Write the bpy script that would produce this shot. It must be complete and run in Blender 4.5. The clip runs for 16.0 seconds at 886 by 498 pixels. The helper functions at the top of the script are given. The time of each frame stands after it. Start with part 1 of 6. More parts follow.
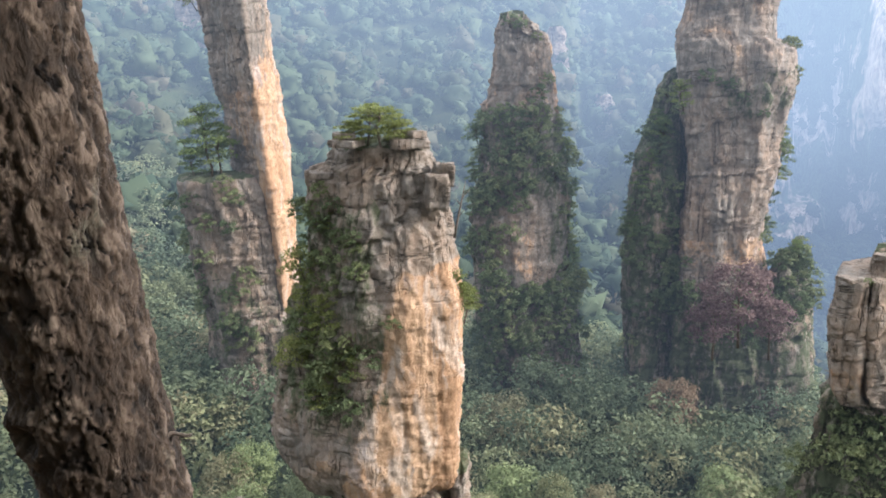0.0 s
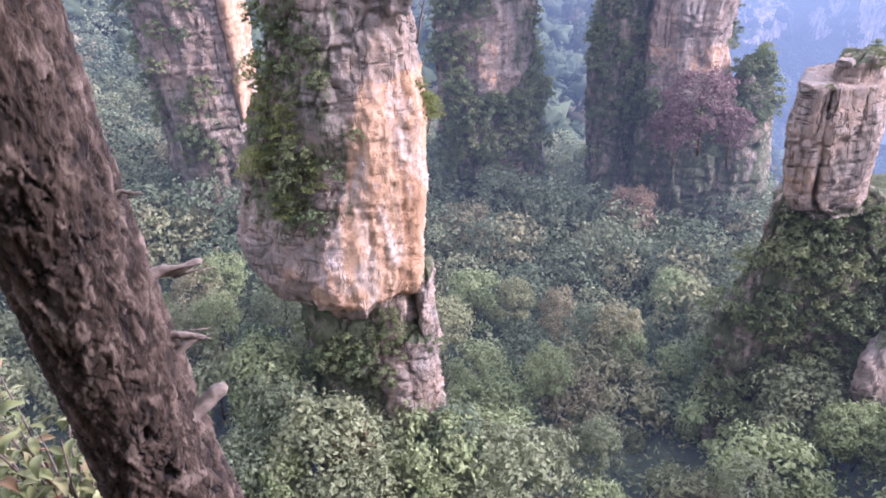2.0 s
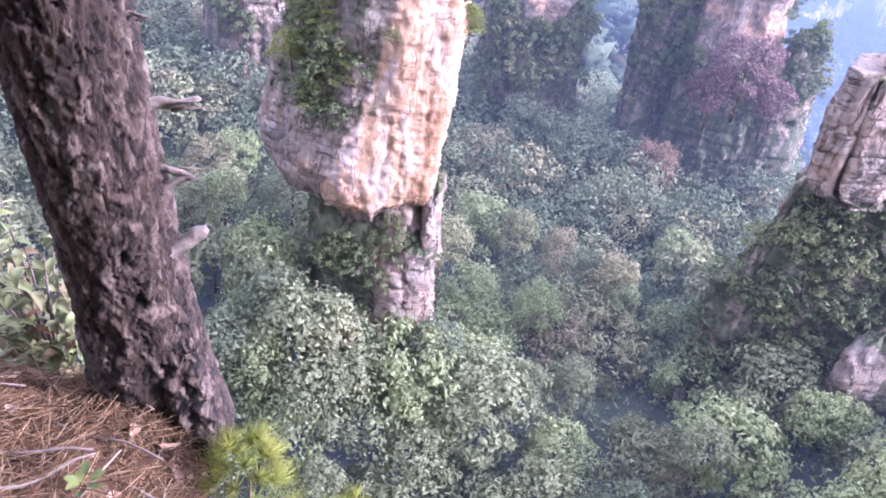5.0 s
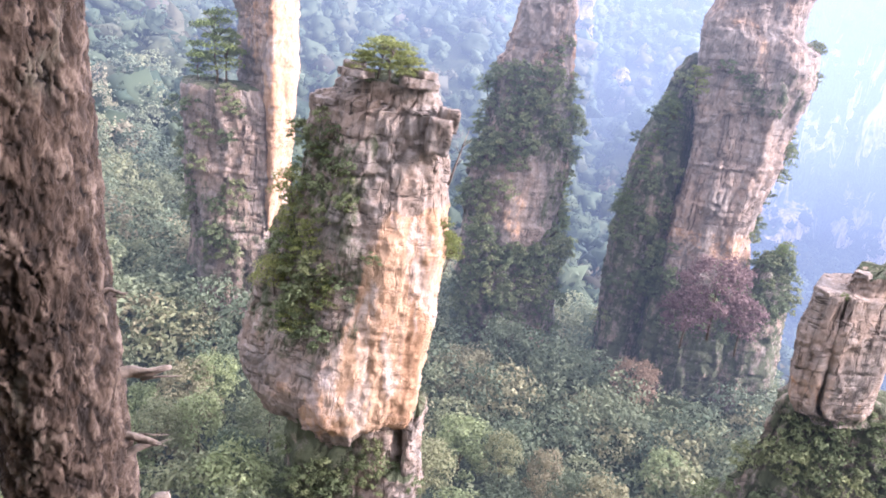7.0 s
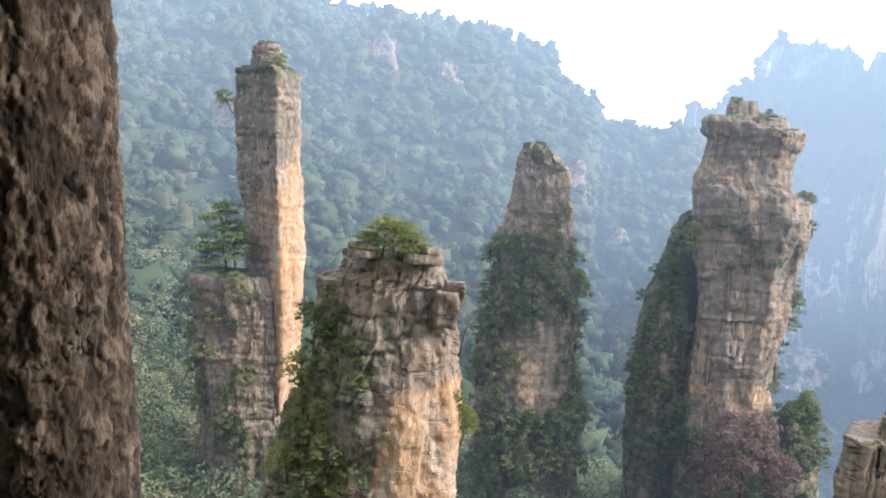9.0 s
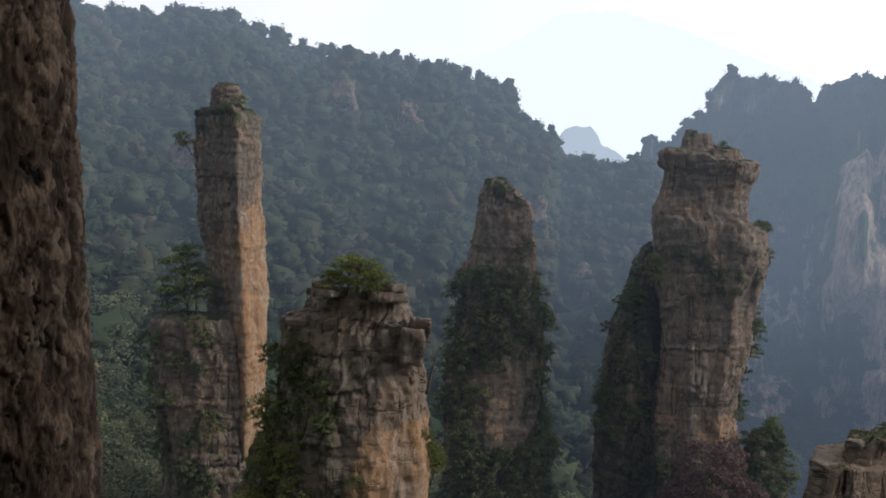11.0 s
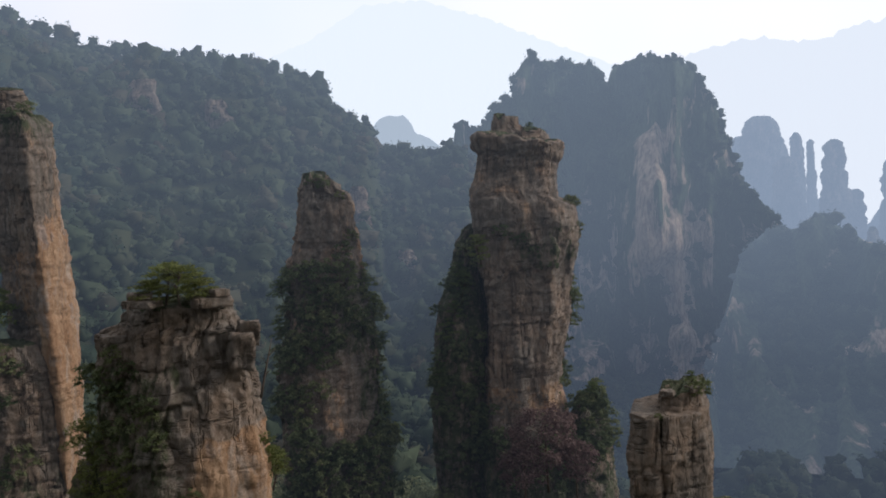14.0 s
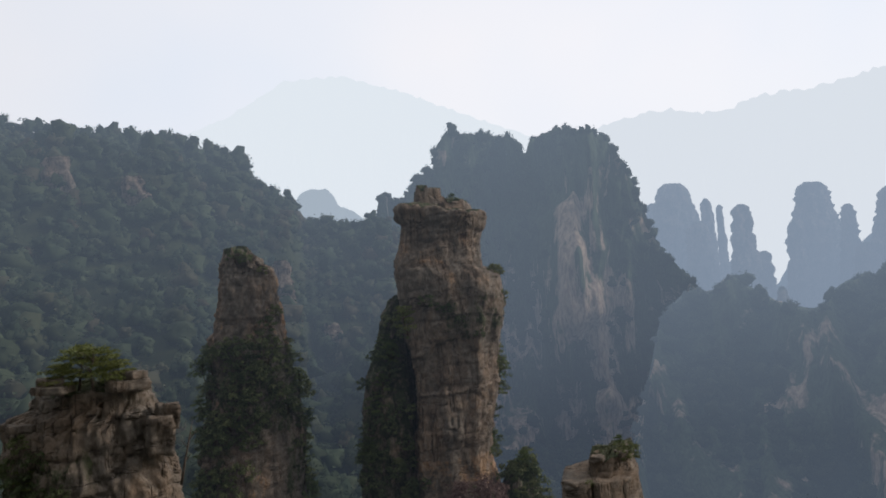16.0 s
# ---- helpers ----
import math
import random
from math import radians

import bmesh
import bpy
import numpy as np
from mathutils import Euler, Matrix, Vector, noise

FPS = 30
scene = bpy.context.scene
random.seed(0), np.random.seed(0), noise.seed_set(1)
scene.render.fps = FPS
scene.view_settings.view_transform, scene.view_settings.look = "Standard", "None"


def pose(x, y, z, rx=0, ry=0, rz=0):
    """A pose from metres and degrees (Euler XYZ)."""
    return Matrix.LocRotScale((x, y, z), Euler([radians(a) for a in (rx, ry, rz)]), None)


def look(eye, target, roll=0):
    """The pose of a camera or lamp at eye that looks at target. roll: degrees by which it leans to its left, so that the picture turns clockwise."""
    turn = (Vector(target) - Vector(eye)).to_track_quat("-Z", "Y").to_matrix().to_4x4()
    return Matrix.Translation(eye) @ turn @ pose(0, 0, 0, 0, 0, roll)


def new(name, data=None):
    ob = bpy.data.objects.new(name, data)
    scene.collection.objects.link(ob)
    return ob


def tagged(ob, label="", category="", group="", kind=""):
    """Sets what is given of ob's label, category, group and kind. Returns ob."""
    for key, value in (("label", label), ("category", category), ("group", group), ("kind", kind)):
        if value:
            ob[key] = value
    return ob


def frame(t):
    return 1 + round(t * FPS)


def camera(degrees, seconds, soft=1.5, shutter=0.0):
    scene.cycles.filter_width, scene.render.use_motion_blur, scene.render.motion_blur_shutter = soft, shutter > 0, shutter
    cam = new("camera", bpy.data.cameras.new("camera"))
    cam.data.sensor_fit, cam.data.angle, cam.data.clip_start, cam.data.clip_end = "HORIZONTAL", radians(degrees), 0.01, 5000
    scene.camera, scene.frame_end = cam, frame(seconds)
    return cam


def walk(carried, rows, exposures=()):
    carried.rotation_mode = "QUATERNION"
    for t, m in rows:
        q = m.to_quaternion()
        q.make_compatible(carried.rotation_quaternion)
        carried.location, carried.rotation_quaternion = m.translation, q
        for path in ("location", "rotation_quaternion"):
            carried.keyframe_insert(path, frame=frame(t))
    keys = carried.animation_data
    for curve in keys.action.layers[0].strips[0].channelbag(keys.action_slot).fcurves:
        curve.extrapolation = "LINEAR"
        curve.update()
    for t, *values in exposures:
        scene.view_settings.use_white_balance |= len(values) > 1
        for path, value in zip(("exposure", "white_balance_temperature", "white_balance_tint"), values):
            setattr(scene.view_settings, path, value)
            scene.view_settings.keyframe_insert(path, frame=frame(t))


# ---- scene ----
cam = camera(57.3, 16.0, soft=1.75)
walk(cam, [
    (0.0, pose(0.017, 0.012, 0.002, 76.02, 2.82, 0.00)),
    (0.5, pose(0.015, 0.026, -0.029, 72.30, 3.89, -0.13)),
    (1.0, pose(0.013, 0.041, -0.059, 68.55, 4.01, -1.03)),
    (1.5, pose(0.011, 0.055, -0.090, 64.99, 3.19, -1.77)),
    (2.0, pose(0.014, 0.047, -0.120, 62.60, 2.43, -2.59)),
    (2.5, pose(0.017, 0.040, -0.150, 60.18, 0.79, -2.78)),
    (3.0, pose(0.020, 0.032, -0.180, 57.52, -1.49, 0.69)),
    (3.2, pose(0.024, 0.028, -0.178, 55.93, -2.33, 1.27)),
    (5.3, pose(0.066, -0.009, -0.159, 56.63, -7.07, 3.22)),
    (5.5, pose(0.070, -0.012, -0.157, 56.69, -7.37, 2.82)),
    (6.0, pose(0.083, -0.016, -0.133, 60.13, -9.39, 2.03)),
    (6.5, pose(0.095, -0.020, -0.108, 65.57, -9.69, 1.03)),
    (7.0, pose(0.076, 0.005, -0.070, 72.24, -6.60, 1.82)),
    (7.5, pose(0.064, 0.005, -0.042, 76.23, -5.69, 2.27)),
    (8.0, pose(0.051, 0.006, -0.015, 77.85, -4.41, 2.25)),
    (8.5, pose(0.039, 0.006, 0.012, 81.01, -3.34, 2.26)),
    (9.0, pose(0.027, 0.007, 0.040, 84.30, -2.60, 1.58)),
    (9.2, pose(0.026, 0.008, 0.031, 85.18, -2.17, 1.42)),
    (11.3, pose(0.019, 0.019, -0.061, 87.55, -1.19, -2.07)),
    (11.5, pose(0.018, 0.020, -0.070, 87.88, -1.07, -2.93)),
    (12.0, pose(0.016, 0.022, -0.092, 87.29, -0.42, -4.95)),
    (12.5, pose(0.014, 0.025, -0.114, 87.00, 0.00, -5.47)),
    (13.0, pose(0.020, 0.037, -0.106, 86.00, 0.14, -8.02)),
    (13.5, pose(0.025, 0.048, -0.098, 87.21, 2.12, -10.93)),
    (14.0, pose(0.030, 0.060, -0.090, 86.29, 2.95, -13.67)),
    (14.5, pose(0.033, 0.070, -0.085, 86.52, 2.78, -15.97)),
    (15.0, pose(0.035, 0.080, -0.080, 86.76, 3.61, -16.71)),
    (15.5, pose(0.038, 0.090, -0.075, 89.19, 3.40, -18.05)),
    (16.0, pose(0.040, 0.100, -0.070, 90.96, 4.43, -18.99)),
], exposures=[(0.0, 1.95, 5850, 15), (1.0, 2.25, 5550, 30), (1.5, 2.35, 5450, 38), (3.0, 2.6, 5200, 44), (5.5, 3.0, 5050, 50), (6.5, 2.85, 5450, 43), (7.0, 2.75, 5700, 35), (8.0, 2.4, 5900, 20), (8.6, 2.25, 6000, 18), (9.2, 1.65, 5950, 13), (11.3, -0.15, 6150, 16), (13.5, -0.2, 6100, 17), (15.0, -0.25, 6200, 16), (15.5, -0.48, 6300, 15), (16.0, -0.38, 6300, 15)])

# ---- light ----
SUN = Vector((0.90, -0.10, 0.42)).normalized()
world = bpy.data.worlds.new("sky")
scene.world = world
world.use_nodes = True
wn, wl = world.node_tree.nodes, world.node_tree.links
wn.clear()
sky = wn.new("ShaderNodeTexSky")
sky.sky_type, sky.sun_disc = "NISHITA", False
sky.sun_elevation, sky.sun_rotation = math.asin(SUN.z), math.atan2(SUN.x, SUN.y)
sky.air_density, sky.dust_density, sky.ozone_density = 1.0, 5.0, 1.0
clear_bg = wn.new("ShaderNodeBackground")
clear_bg.inputs[1].default_value = 0.08
wl.new(sky.outputs[0], clear_bg.inputs[0])
cloud_bg = wn.new("ShaderNodeBackground")
cloud_map = wn.new("ShaderNodeTexCoord")
cloud_noise = wn.new("ShaderNodeTexNoise")
cloud_noise.inputs["Scale"].default_value = 2.2
cloud_noise.inputs["Detail"].default_value = 3.0
wl.new(cloud_map.outputs["Generated"], cloud_noise.inputs["Vector"])
cloud_ramp = wn.new("ShaderNodeValToRGB")
cloud_ramp.color_ramp.elements[0].position, cloud_ramp.color_ramp.elements[0].color = 0.3, (0.80, 0.86, 0.90, 1)
cloud_ramp.color_ramp.elements[1].position, cloud_ramp.color_ramp.elements[1].color = 0.7, (0.93, 0.92, 0.89, 1)
wl.new(cloud_noise.outputs[0], cloud_ramp.inputs[0])
wl.new(cloud_ramp.outputs[0], cloud_bg.inputs[0])
# the veiled sun brightens the cloud on its side of the sky, ahead of the ledge
glow_dot = wn.new("ShaderNodeVectorMath")
glow_dot.operation = "DOT_PRODUCT"
glow_dot.inputs[1].default_value = Vector((0.45, 0.88, 0.05)).normalized()
wl.new(cloud_map.outputs["Generated"], glow_dot.inputs[0])
glow_map = wn.new("ShaderNodeMapRange")
for i_, v_ in zip((1, 2, 3, 4), (-1.0, 1.0, 0.37, 1.66)):
    glow_map.inputs[i_].default_value = v_
wl.new(glow_dot.outputs["Value"], glow_map.inputs[0])
wl.new(glow_map.outputs[0], cloud_bg.inputs[1])
sky_mix = wn.new("ShaderNodeMixShader")
sky_mix.inputs[0].default_value = 0.75
wl.new(clear_bg.outputs[0], sky_mix.inputs[1])
wl.new(cloud_bg.outputs[0], sky_mix.inputs[2])
sky_out = wn.new("ShaderNodeOutputWorld")
wl.new(sky_mix.outputs[0], sky_out.inputs[0])

sun = new("sun", bpy.data.lights.new("sun", "SUN"))
sun.data.energy, sun.data.angle, sun.data.color = 1.85, radians(8), (1.0, 0.93, 0.83)
sun.matrix_world = look((0, 0, 60), Vector((0, 0, 60)) - SUN)


# ---- materials ----
class Nodes:
    """A short hand for node materials."""

    def __init__(self, name):
        self.mat = bpy.data.materials.new(name)
        self.mat.use_nodes = True
        self.t = self.mat.node_tree
        self.t.nodes.clear()
        self.out = self.t.nodes.new("ShaderNodeOutputMaterial")

    def n(self, kind, **values):
        node = self.t.nodes.new("ShaderNode" + kind)
        for key, value in values.items():
            node.inputs[key.replace("_", " ")].default_value = value
        return node

    def link(self, a, b):
        self.t.links.new(a, b)

    def math(self, op, a, b=None, clamp=False):
        node = self.t.nodes.new("ShaderNodeMath")
        node.operation, node.use_clamp = op, clamp
        for i, v in enumerate((a, b)):
            if v is None:
                continue
            if isinstance(v, (int, float)):
                node.inputs[i].default_value = v
            else:
                self.link(v, node.inputs[i])
        return node.outputs[0]

    def mapped(self, scale, source="Object"):
        tc = self.n("TexCoord")
        mp = self.n("Mapping")
        mp.inputs["Scale"].default_value = scale
        self.link(tc.outputs[source], mp.inputs[0])
        return mp.outputs[0]

    def noise(self, vec, scale, detail=4.0, rough=0.55, distort=0.0):
        node = self.n("TexNoise", Scale=scale, Detail=detail, Roughness=rough, Distortion=distort)
        self.link(vec, node.inputs["Vector"])
        return node.outputs[0]

    def ramp(self, fac, *stops):
        node = self.n("ValToRGB")
        els = node.color_ramp.elements
        while len(els) < len(stops):
            els.new(0.5)
        for e, (p, c) in zip(els, stops):
            e.position, e.color = p, (*c, 1) if len(c) == 3 else c
        self.link(fac, node.inputs[0])
        return node.outputs[0]

    def span(self, v, a, b, c=0.0, d=1.0):
        node = self.n("MapRange")
        for i, x in zip((1, 2, 3, 4), (a, b, c, d)):
            node.inputs[i].default_value = x
        self.link(v, node.inputs[0])
        return node.outputs[0]

    def mix(self, fac, a, b, kind="MIX"):
        node = self.n("MixRGB")
        node.blend_type = kind
        for i, v in enumerate((fac, a, b)):
            if isinstance(v, (int, float)):
                node.inputs[i].default_value = v
            elif isinstance(v, tuple):
                node.inputs[i].default_value = (*v, 1)
            else:
                self.link(v, node.inputs[i])
        return node.outputs[0]

    def attr(self, name):
        node = self.n("Attribute")
        node.attribute_name = name
        return node.outputs["Fac"]

    def bump(self, height, strength, distance):
        node = self.n("Bump", Strength=strength, Distance=distance)
        self.link(height, node.inputs["Height"])
        return node.outputs[0]

    def finish(self, color, rough=0.9, normal=None, spec=0.25, glow=None, glow_fac=0.0, thin=0.0):
        bsdf = self.n("BsdfPrincipled", Roughness=rough, Specular_IOR_Level=spec)
        if isinstance(color, tuple):
            bsdf.inputs["Base Color"].default_value = (*color, 1)
        else:
            self.link(color, bsdf.inputs["Base Color"])
        if normal is not None:
            self.link(normal, bsdf.inputs["Normal"])
        shader = bsdf.outputs[0]
        if thin:
            tr = self.n("BsdfTranslucent")
            self.link(color, tr.inputs[0])
            leaf = self.n("MixShader")
            leaf.inputs[0].default_value = thin
            self.link(shader, leaf.inputs[1])
            self.link(tr.outputs[0], leaf.inputs[2])
            shader = leaf.outputs[0]
        # emission of the surface itself stands in for haze before it
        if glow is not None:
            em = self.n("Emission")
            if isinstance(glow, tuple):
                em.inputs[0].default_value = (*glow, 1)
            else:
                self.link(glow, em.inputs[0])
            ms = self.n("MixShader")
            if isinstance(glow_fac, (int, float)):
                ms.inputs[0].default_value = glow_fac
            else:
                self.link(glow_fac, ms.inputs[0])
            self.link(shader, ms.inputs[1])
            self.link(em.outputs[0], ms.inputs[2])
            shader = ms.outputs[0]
        self.link(shader, self.out.inputs[0])
        return self.mat


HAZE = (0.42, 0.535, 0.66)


def painted_haze(m, near, far, lo, hi, deep=0.0, dim=(0.33, 0.335, 0.36)):
    """Haze painted into a material as glow: its colour, dimmer down in the valley, and its share, by distance and
    depth.
    """
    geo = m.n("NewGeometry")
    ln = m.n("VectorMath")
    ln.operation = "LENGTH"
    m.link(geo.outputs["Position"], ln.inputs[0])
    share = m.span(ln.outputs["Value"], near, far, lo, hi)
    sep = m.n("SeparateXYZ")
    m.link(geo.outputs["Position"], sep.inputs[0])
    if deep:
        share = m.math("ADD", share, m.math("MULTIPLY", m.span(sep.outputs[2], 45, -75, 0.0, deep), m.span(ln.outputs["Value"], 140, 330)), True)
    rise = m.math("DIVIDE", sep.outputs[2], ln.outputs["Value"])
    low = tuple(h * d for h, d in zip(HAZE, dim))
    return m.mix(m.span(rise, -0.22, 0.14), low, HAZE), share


def rock_material(name, grey, tan, fresh_a, fresh_b, moss, haze_glow=None, unit=1.0):
    """Jointed sandstone: weathered grey and tan skin, streaks of lichen, fresh orange scars, moss."""
    m = Nodes(name)
    q = lambda x, y, z: m.mapped((x / unit, y / unit, z / unit))
    big = m.noise(q(0.16, 0.16, 0.10), 1.0, 6, 0.65, 0.8)
    streak = m.noise(q(1.0, 1.0, 0.10), 1.0, 7, 0.68, 0.5)
    strata = m.noise(q(0.10, 0.10, 1.5), 1.0, 5, 0.65, 0.3)
    grain = m.noise(q(2.6, 2.6, 2.0), 1.0, 8, 0.75, 0.3)
    blotch = m.noise(q(0.75, 0.75, 0.6), 1.0, 7, 0.72, 0.6)
    # broken dark lines along beds and upright joints
    line = lambda f, w: m.span(m.math("ABSOLUTE", m.math("SUBTRACT", f, 0.5)), 0.0, w, 1.0, 0.0)
    beds = m.math("MULTIPLY", line(m.noise(q(0.07, 0.07, 0.55), 1.0, 4, 0.6, 0.2), 0.012), m.span(blotch, 0.44, 0.54))
    joints = m.math("MULTIPLY", line(m.noise(q(0.50, 0.50, 0.045), 1.0, 4, 0.6, 0.2), 0.014), m.span(big, 0.40, 0.56))
    whole = m.span(m.attr("fresh"), 0.3, 0.7, 1.0, 0.25)
    crack = m.math("MULTIPLY", m.math("MAXIMUM", beds, joints), whole)
    base = m.mix(m.span(big, 0.40, 0.62), grey, tan)
    base = m.mix(m.math("MULTIPLY", m.span(blotch, 0.48, 0.64), 0.7), base, tuple(min(1.0, c * 1.75) for c in grey))
    base = m.mix(m.math("MULTIPLY", m.span(streak, 0.52, 0.66), 0.6), base, tuple(c * 0.42 for c in grey))
    fresh = m.mix(m.span(m.noise(q(0.42, 0.42, 0.10), 1.0, 6, 0.6, 0.6), 0.40, 0.60), fresh_a, fresh_b)
    fresh = m.mix(m.math("MULTIPLY", m.span(m.noise(q(0.33, 0.33, 0.11), 1.7, 6, 0.62, 0.5), 0.53, 0.63), 0.6), fresh, (0.46, 0.40, 0.33))
    fresh = m.mix(m.math("MULTIPLY", m.span(m.noise(q(0.9, 0.9, 0.09), 1.3, 6, 0.66, 0.3), 0.55, 0.68), 0.65), fresh, (0.24, 0.18, 0.135))
    fresh = m.mix(m.math("MULTIPLY", m.span(m.noise(q(0.25, 0.25, 0.16), 1.3, 6, 0.66, 0.3), 0.56, 0.66), 0.55), fresh, (0.36, 0.33, 0.31))
    ff = m.math("ADD", m.attr("fresh"), m.math("ADD", m.math("MULTIPLY", m.math("SUBTRACT", big, 0.5), 1.0), m.math("MULTIPLY", m.math("SUBTRACT", blotch, 0.5), 0.8)))
    base = m.mix(m.span(ff, 0.44, 0.58), base, fresh)
    base = m.mix(m.math("MULTIPLY", m.span(strata, 0.60, 0.70), 0.3), base, tuple(c * 0.4 for c in grey))
    mm = m.math("ADD", m.attr("moss"), m.math("MULTIPLY", m.math("SUBTRACT", m.noise(q(0.7, 0.7, 0.40), 1.0, 7, 0.75), 0.5), 1.5))
    base = m.mix(m.span(mm, 0.46, 0.66), base, moss)
    base = m.mix(m.math("MULTIPLY", crack, 0.6), base, tuple(c * 0.16 for c in grey))
    base = m.mix(1.0, base, m.ramp(grain, (0.32, (0.72, 0.72, 0.72)), (0.68, (1.2, 1.2, 1.2))), "MULTIPLY")
    h = m.math("ADD", m.math("MULTIPLY", grain, 0.8), m.math("ADD", m.math("MULTIPLY", blotch, 0.6), m.math("ADD", m.math("MULTIPLY", strata, 0.5), m.math("MULTIPLY", streak, 0.45))))
    h = m.math("SUBTRACT", h, crack)
    return m.finish(base, 0.92, m.bump(h, 1.0, 0.32 * unit), 0.12, *(haze_glow(m) if haze_glow else ()))


def leaf_material(name, stops, rough=0.6, haze_glow=None, leaf_vary=0.22):
    m = Nodes(name)
    info = m.n("ObjectInfo")
    tone = m.math("FRACT", m.math("ADD", info.outputs["Random"], m.attr("tone")))
    col = m.ramp(tone, *stops)
    geo = m.n("NewGeometry")
    shade = m.span(geo.outputs["Random Per Island"], 0, 1, 1 - leaf_vary, 1 + leaf_vary)
    rgb = m.n("CombineColor")
    for i in range(3):
        m.link(shade, rgb.inputs[i])
    col = m.mix(1.0, col, rgb.outputs[0], "MULTIPLY")
    return m.finish(col, rough, None, 0.08, *(haze_glow(m) if haze_glow else ()), thin=0.38)


def plain_material(name, a, b, scale=20.0, rough=0.8, spec=0.3, bump=0.0, stretch=(1, 1, 1)):
    m = Nodes(name)
    f = m.noise(m.mapped(tuple(scale * s for s in stretch)), 1.0, 6, 0.65)
    col = m.mix(m.span(f, 0.32, 0.68), a, b)
    info = m.n("ObjectInfo")
    rgb = m.n("CombineColor")
    v = m.span(info.outputs["Random"], 0, 1, 0.75, 1.2)
    for i in range(3):
        m.link(v, rgb.inputs[i])
    col = m.mix(1.0, col, rgb.outputs[0], "MULTIPLY")
    return m.finish(col, rough, m.bump(f, bump, 0.01) if bump else None, spec)


# shares of painted haze, mixed as emission into the distant materials
HAZE_MID = lambda m: painted_haze(m, 125, 460, 0.03, 0.27, 0.12)
HAZE_GROUND = HAZE_MID
HAZE_RIDGE = lambda m: ((1.0, 1.09, 1.11), 0.97)
HAZE_MESA = lambda m: ((0.56, 0.67, 0.75), 0.85)
HAZE_FAR = lambda m: painted_haze(m, 420, 680, 0.26, 0.35, 0.08)
HAZE_SPUR = lambda m: painted_haze(m, 300, 560, 0.34, 0.56, 0.0, (0.42, 0.43, 0.45))
HAZE_SPIRE = lambda m: painted_haze(m, 540, 960, 0.55, 0.80, 0.14, (0.58, 0.59, 0.61))
# a thinner painted haze makes the valley's rock and foliage glow slightly
HAZE_VALLEY = lambda m: painted_haze(m, 70, 165, 0.0, 0.08)
ROCK = rock_material("weathered_sandstone", (0.182, 0.157, 0.127), (0.285, 0.208, 0.145), (0.43, 0.285, 0.17), (0.36, 0.215, 0.118), (0.075, 0.085, 0.045), HAZE_VALLEY)
LEAF = leaf_material("broad_leaves", [(0.0, (0.10, 0.130, 0.078)), (0.25, (0.165, 0.192, 0.108)), (0.5, (0.215, 0.232, 0.12)), (0.7, (0.13, 0.162, 0.096)), (0.85, (0.245, 0.25, 0.125)), (1.0, (0.24, 0.212, 0.125))], haze_glow=HAZE_VALLEY)
LEAF_PALE = leaf_material("pale_leaves", [(0.0, (0.215, 0.255, 0.115)), (1.0, (0.25, 0.285, 0.135))], haze_glow=HAZE_VALLEY)
LEAF_RED = leaf_material("dusky_red_leaves", [(0.0, (0.125, 0.082, 0.075)), (1.0, (0.17, 0.115, 0.10))], haze_glow=HAZE_VALLEY)
LEAF_BROWN = leaf_material("browning_leaves", [(0.0, (0.20, 0.145, 0.09)), (1.0, (0.24, 0.175, 0.11))], haze_glow=HAZE_VALLEY)
LEAF_CLIFF = leaf_material("cliff_shrub_leaves", [(0.0, (0.10, 0.125, 0.06)), (0.5, (0.14, 0.165, 0.075)), (1.0, (0.18, 0.195, 0.085))], haze_glow=HAZE_VALLEY)
# lighter copy of the pine foliage, with sunlight put into its colour
NEEDLES_SUN = leaf_material("sunlit_pine_foliage", [(0.0, (0.145, 0.17, 0.055)), (1.0, (0.205, 0.215, 0.07))], haze_glow=HAZE_VALLEY)
NEEDLES = leaf_material("pine_foliage", [(0.0, (0.09, 0.12, 0.04)), (0.5, (0.13, 0.165, 0.05)), (1.0, (0.17, 0.19, 0.055))], haze_glow=HAZE_VALLEY)
LEAF_FAR = leaf_material("distant_leaves", [(0.0, (0.044, 0.066, 0.042)), (0.4, (0.064, 0.088, 0.050)), (0.8, (0.085, 0.108, 0.06)), (1.0, (0.10, 0.09, 0.06))], 0.7, HAZE_MID)
LEAF_VERY_FAR = leaf_material("farthest_leaves", [(0.0, (0.05, 0.075, 0.05)), (1.0, (0.08, 0.10, 0.06))], 0.7, HAZE_FAR)
LEAF_SPUR = leaf_material("spur_leaves", [(0.0, (0.05, 0.075, 0.05)), (1.0, (0.08, 0.10, 0.06))], 0.7, HAZE_SPUR)
WOOD = plain_material("tree_bark", (0.07, 0.055, 0.04), (0.14, 0.115, 0.09), 6.0, 0.9, 0.2)


def ground_material(name, haze_glow=None):
    m = Nodes(name)
    a = m.noise(m.mapped((0.15, 0.15, 0.15)), 1.0, 6, 0.65)
    b = m.noise(m.mapped((1.7, 1.7, 1.7)), 1.0, 5, 0.65)
    col = m.ramp(a, (0.3, (0.022, 0.030, 0.016)), (0.55, (0.04, 0.05, 0.025)), (0.75, (0.06, 0.055, 0.035)))
    col = m.mix(m.span(b, 0.4, 0.7), col, (0.05, 0.065, 0.03))
    return m.finish(col, 0.95, m.bump(b, 0.8, 0.4), 0.1, *(haze_glow(m) if haze_glow else ()))


FOREST_FLOOR = ground_material("forest_floor", HAZE_GROUND)


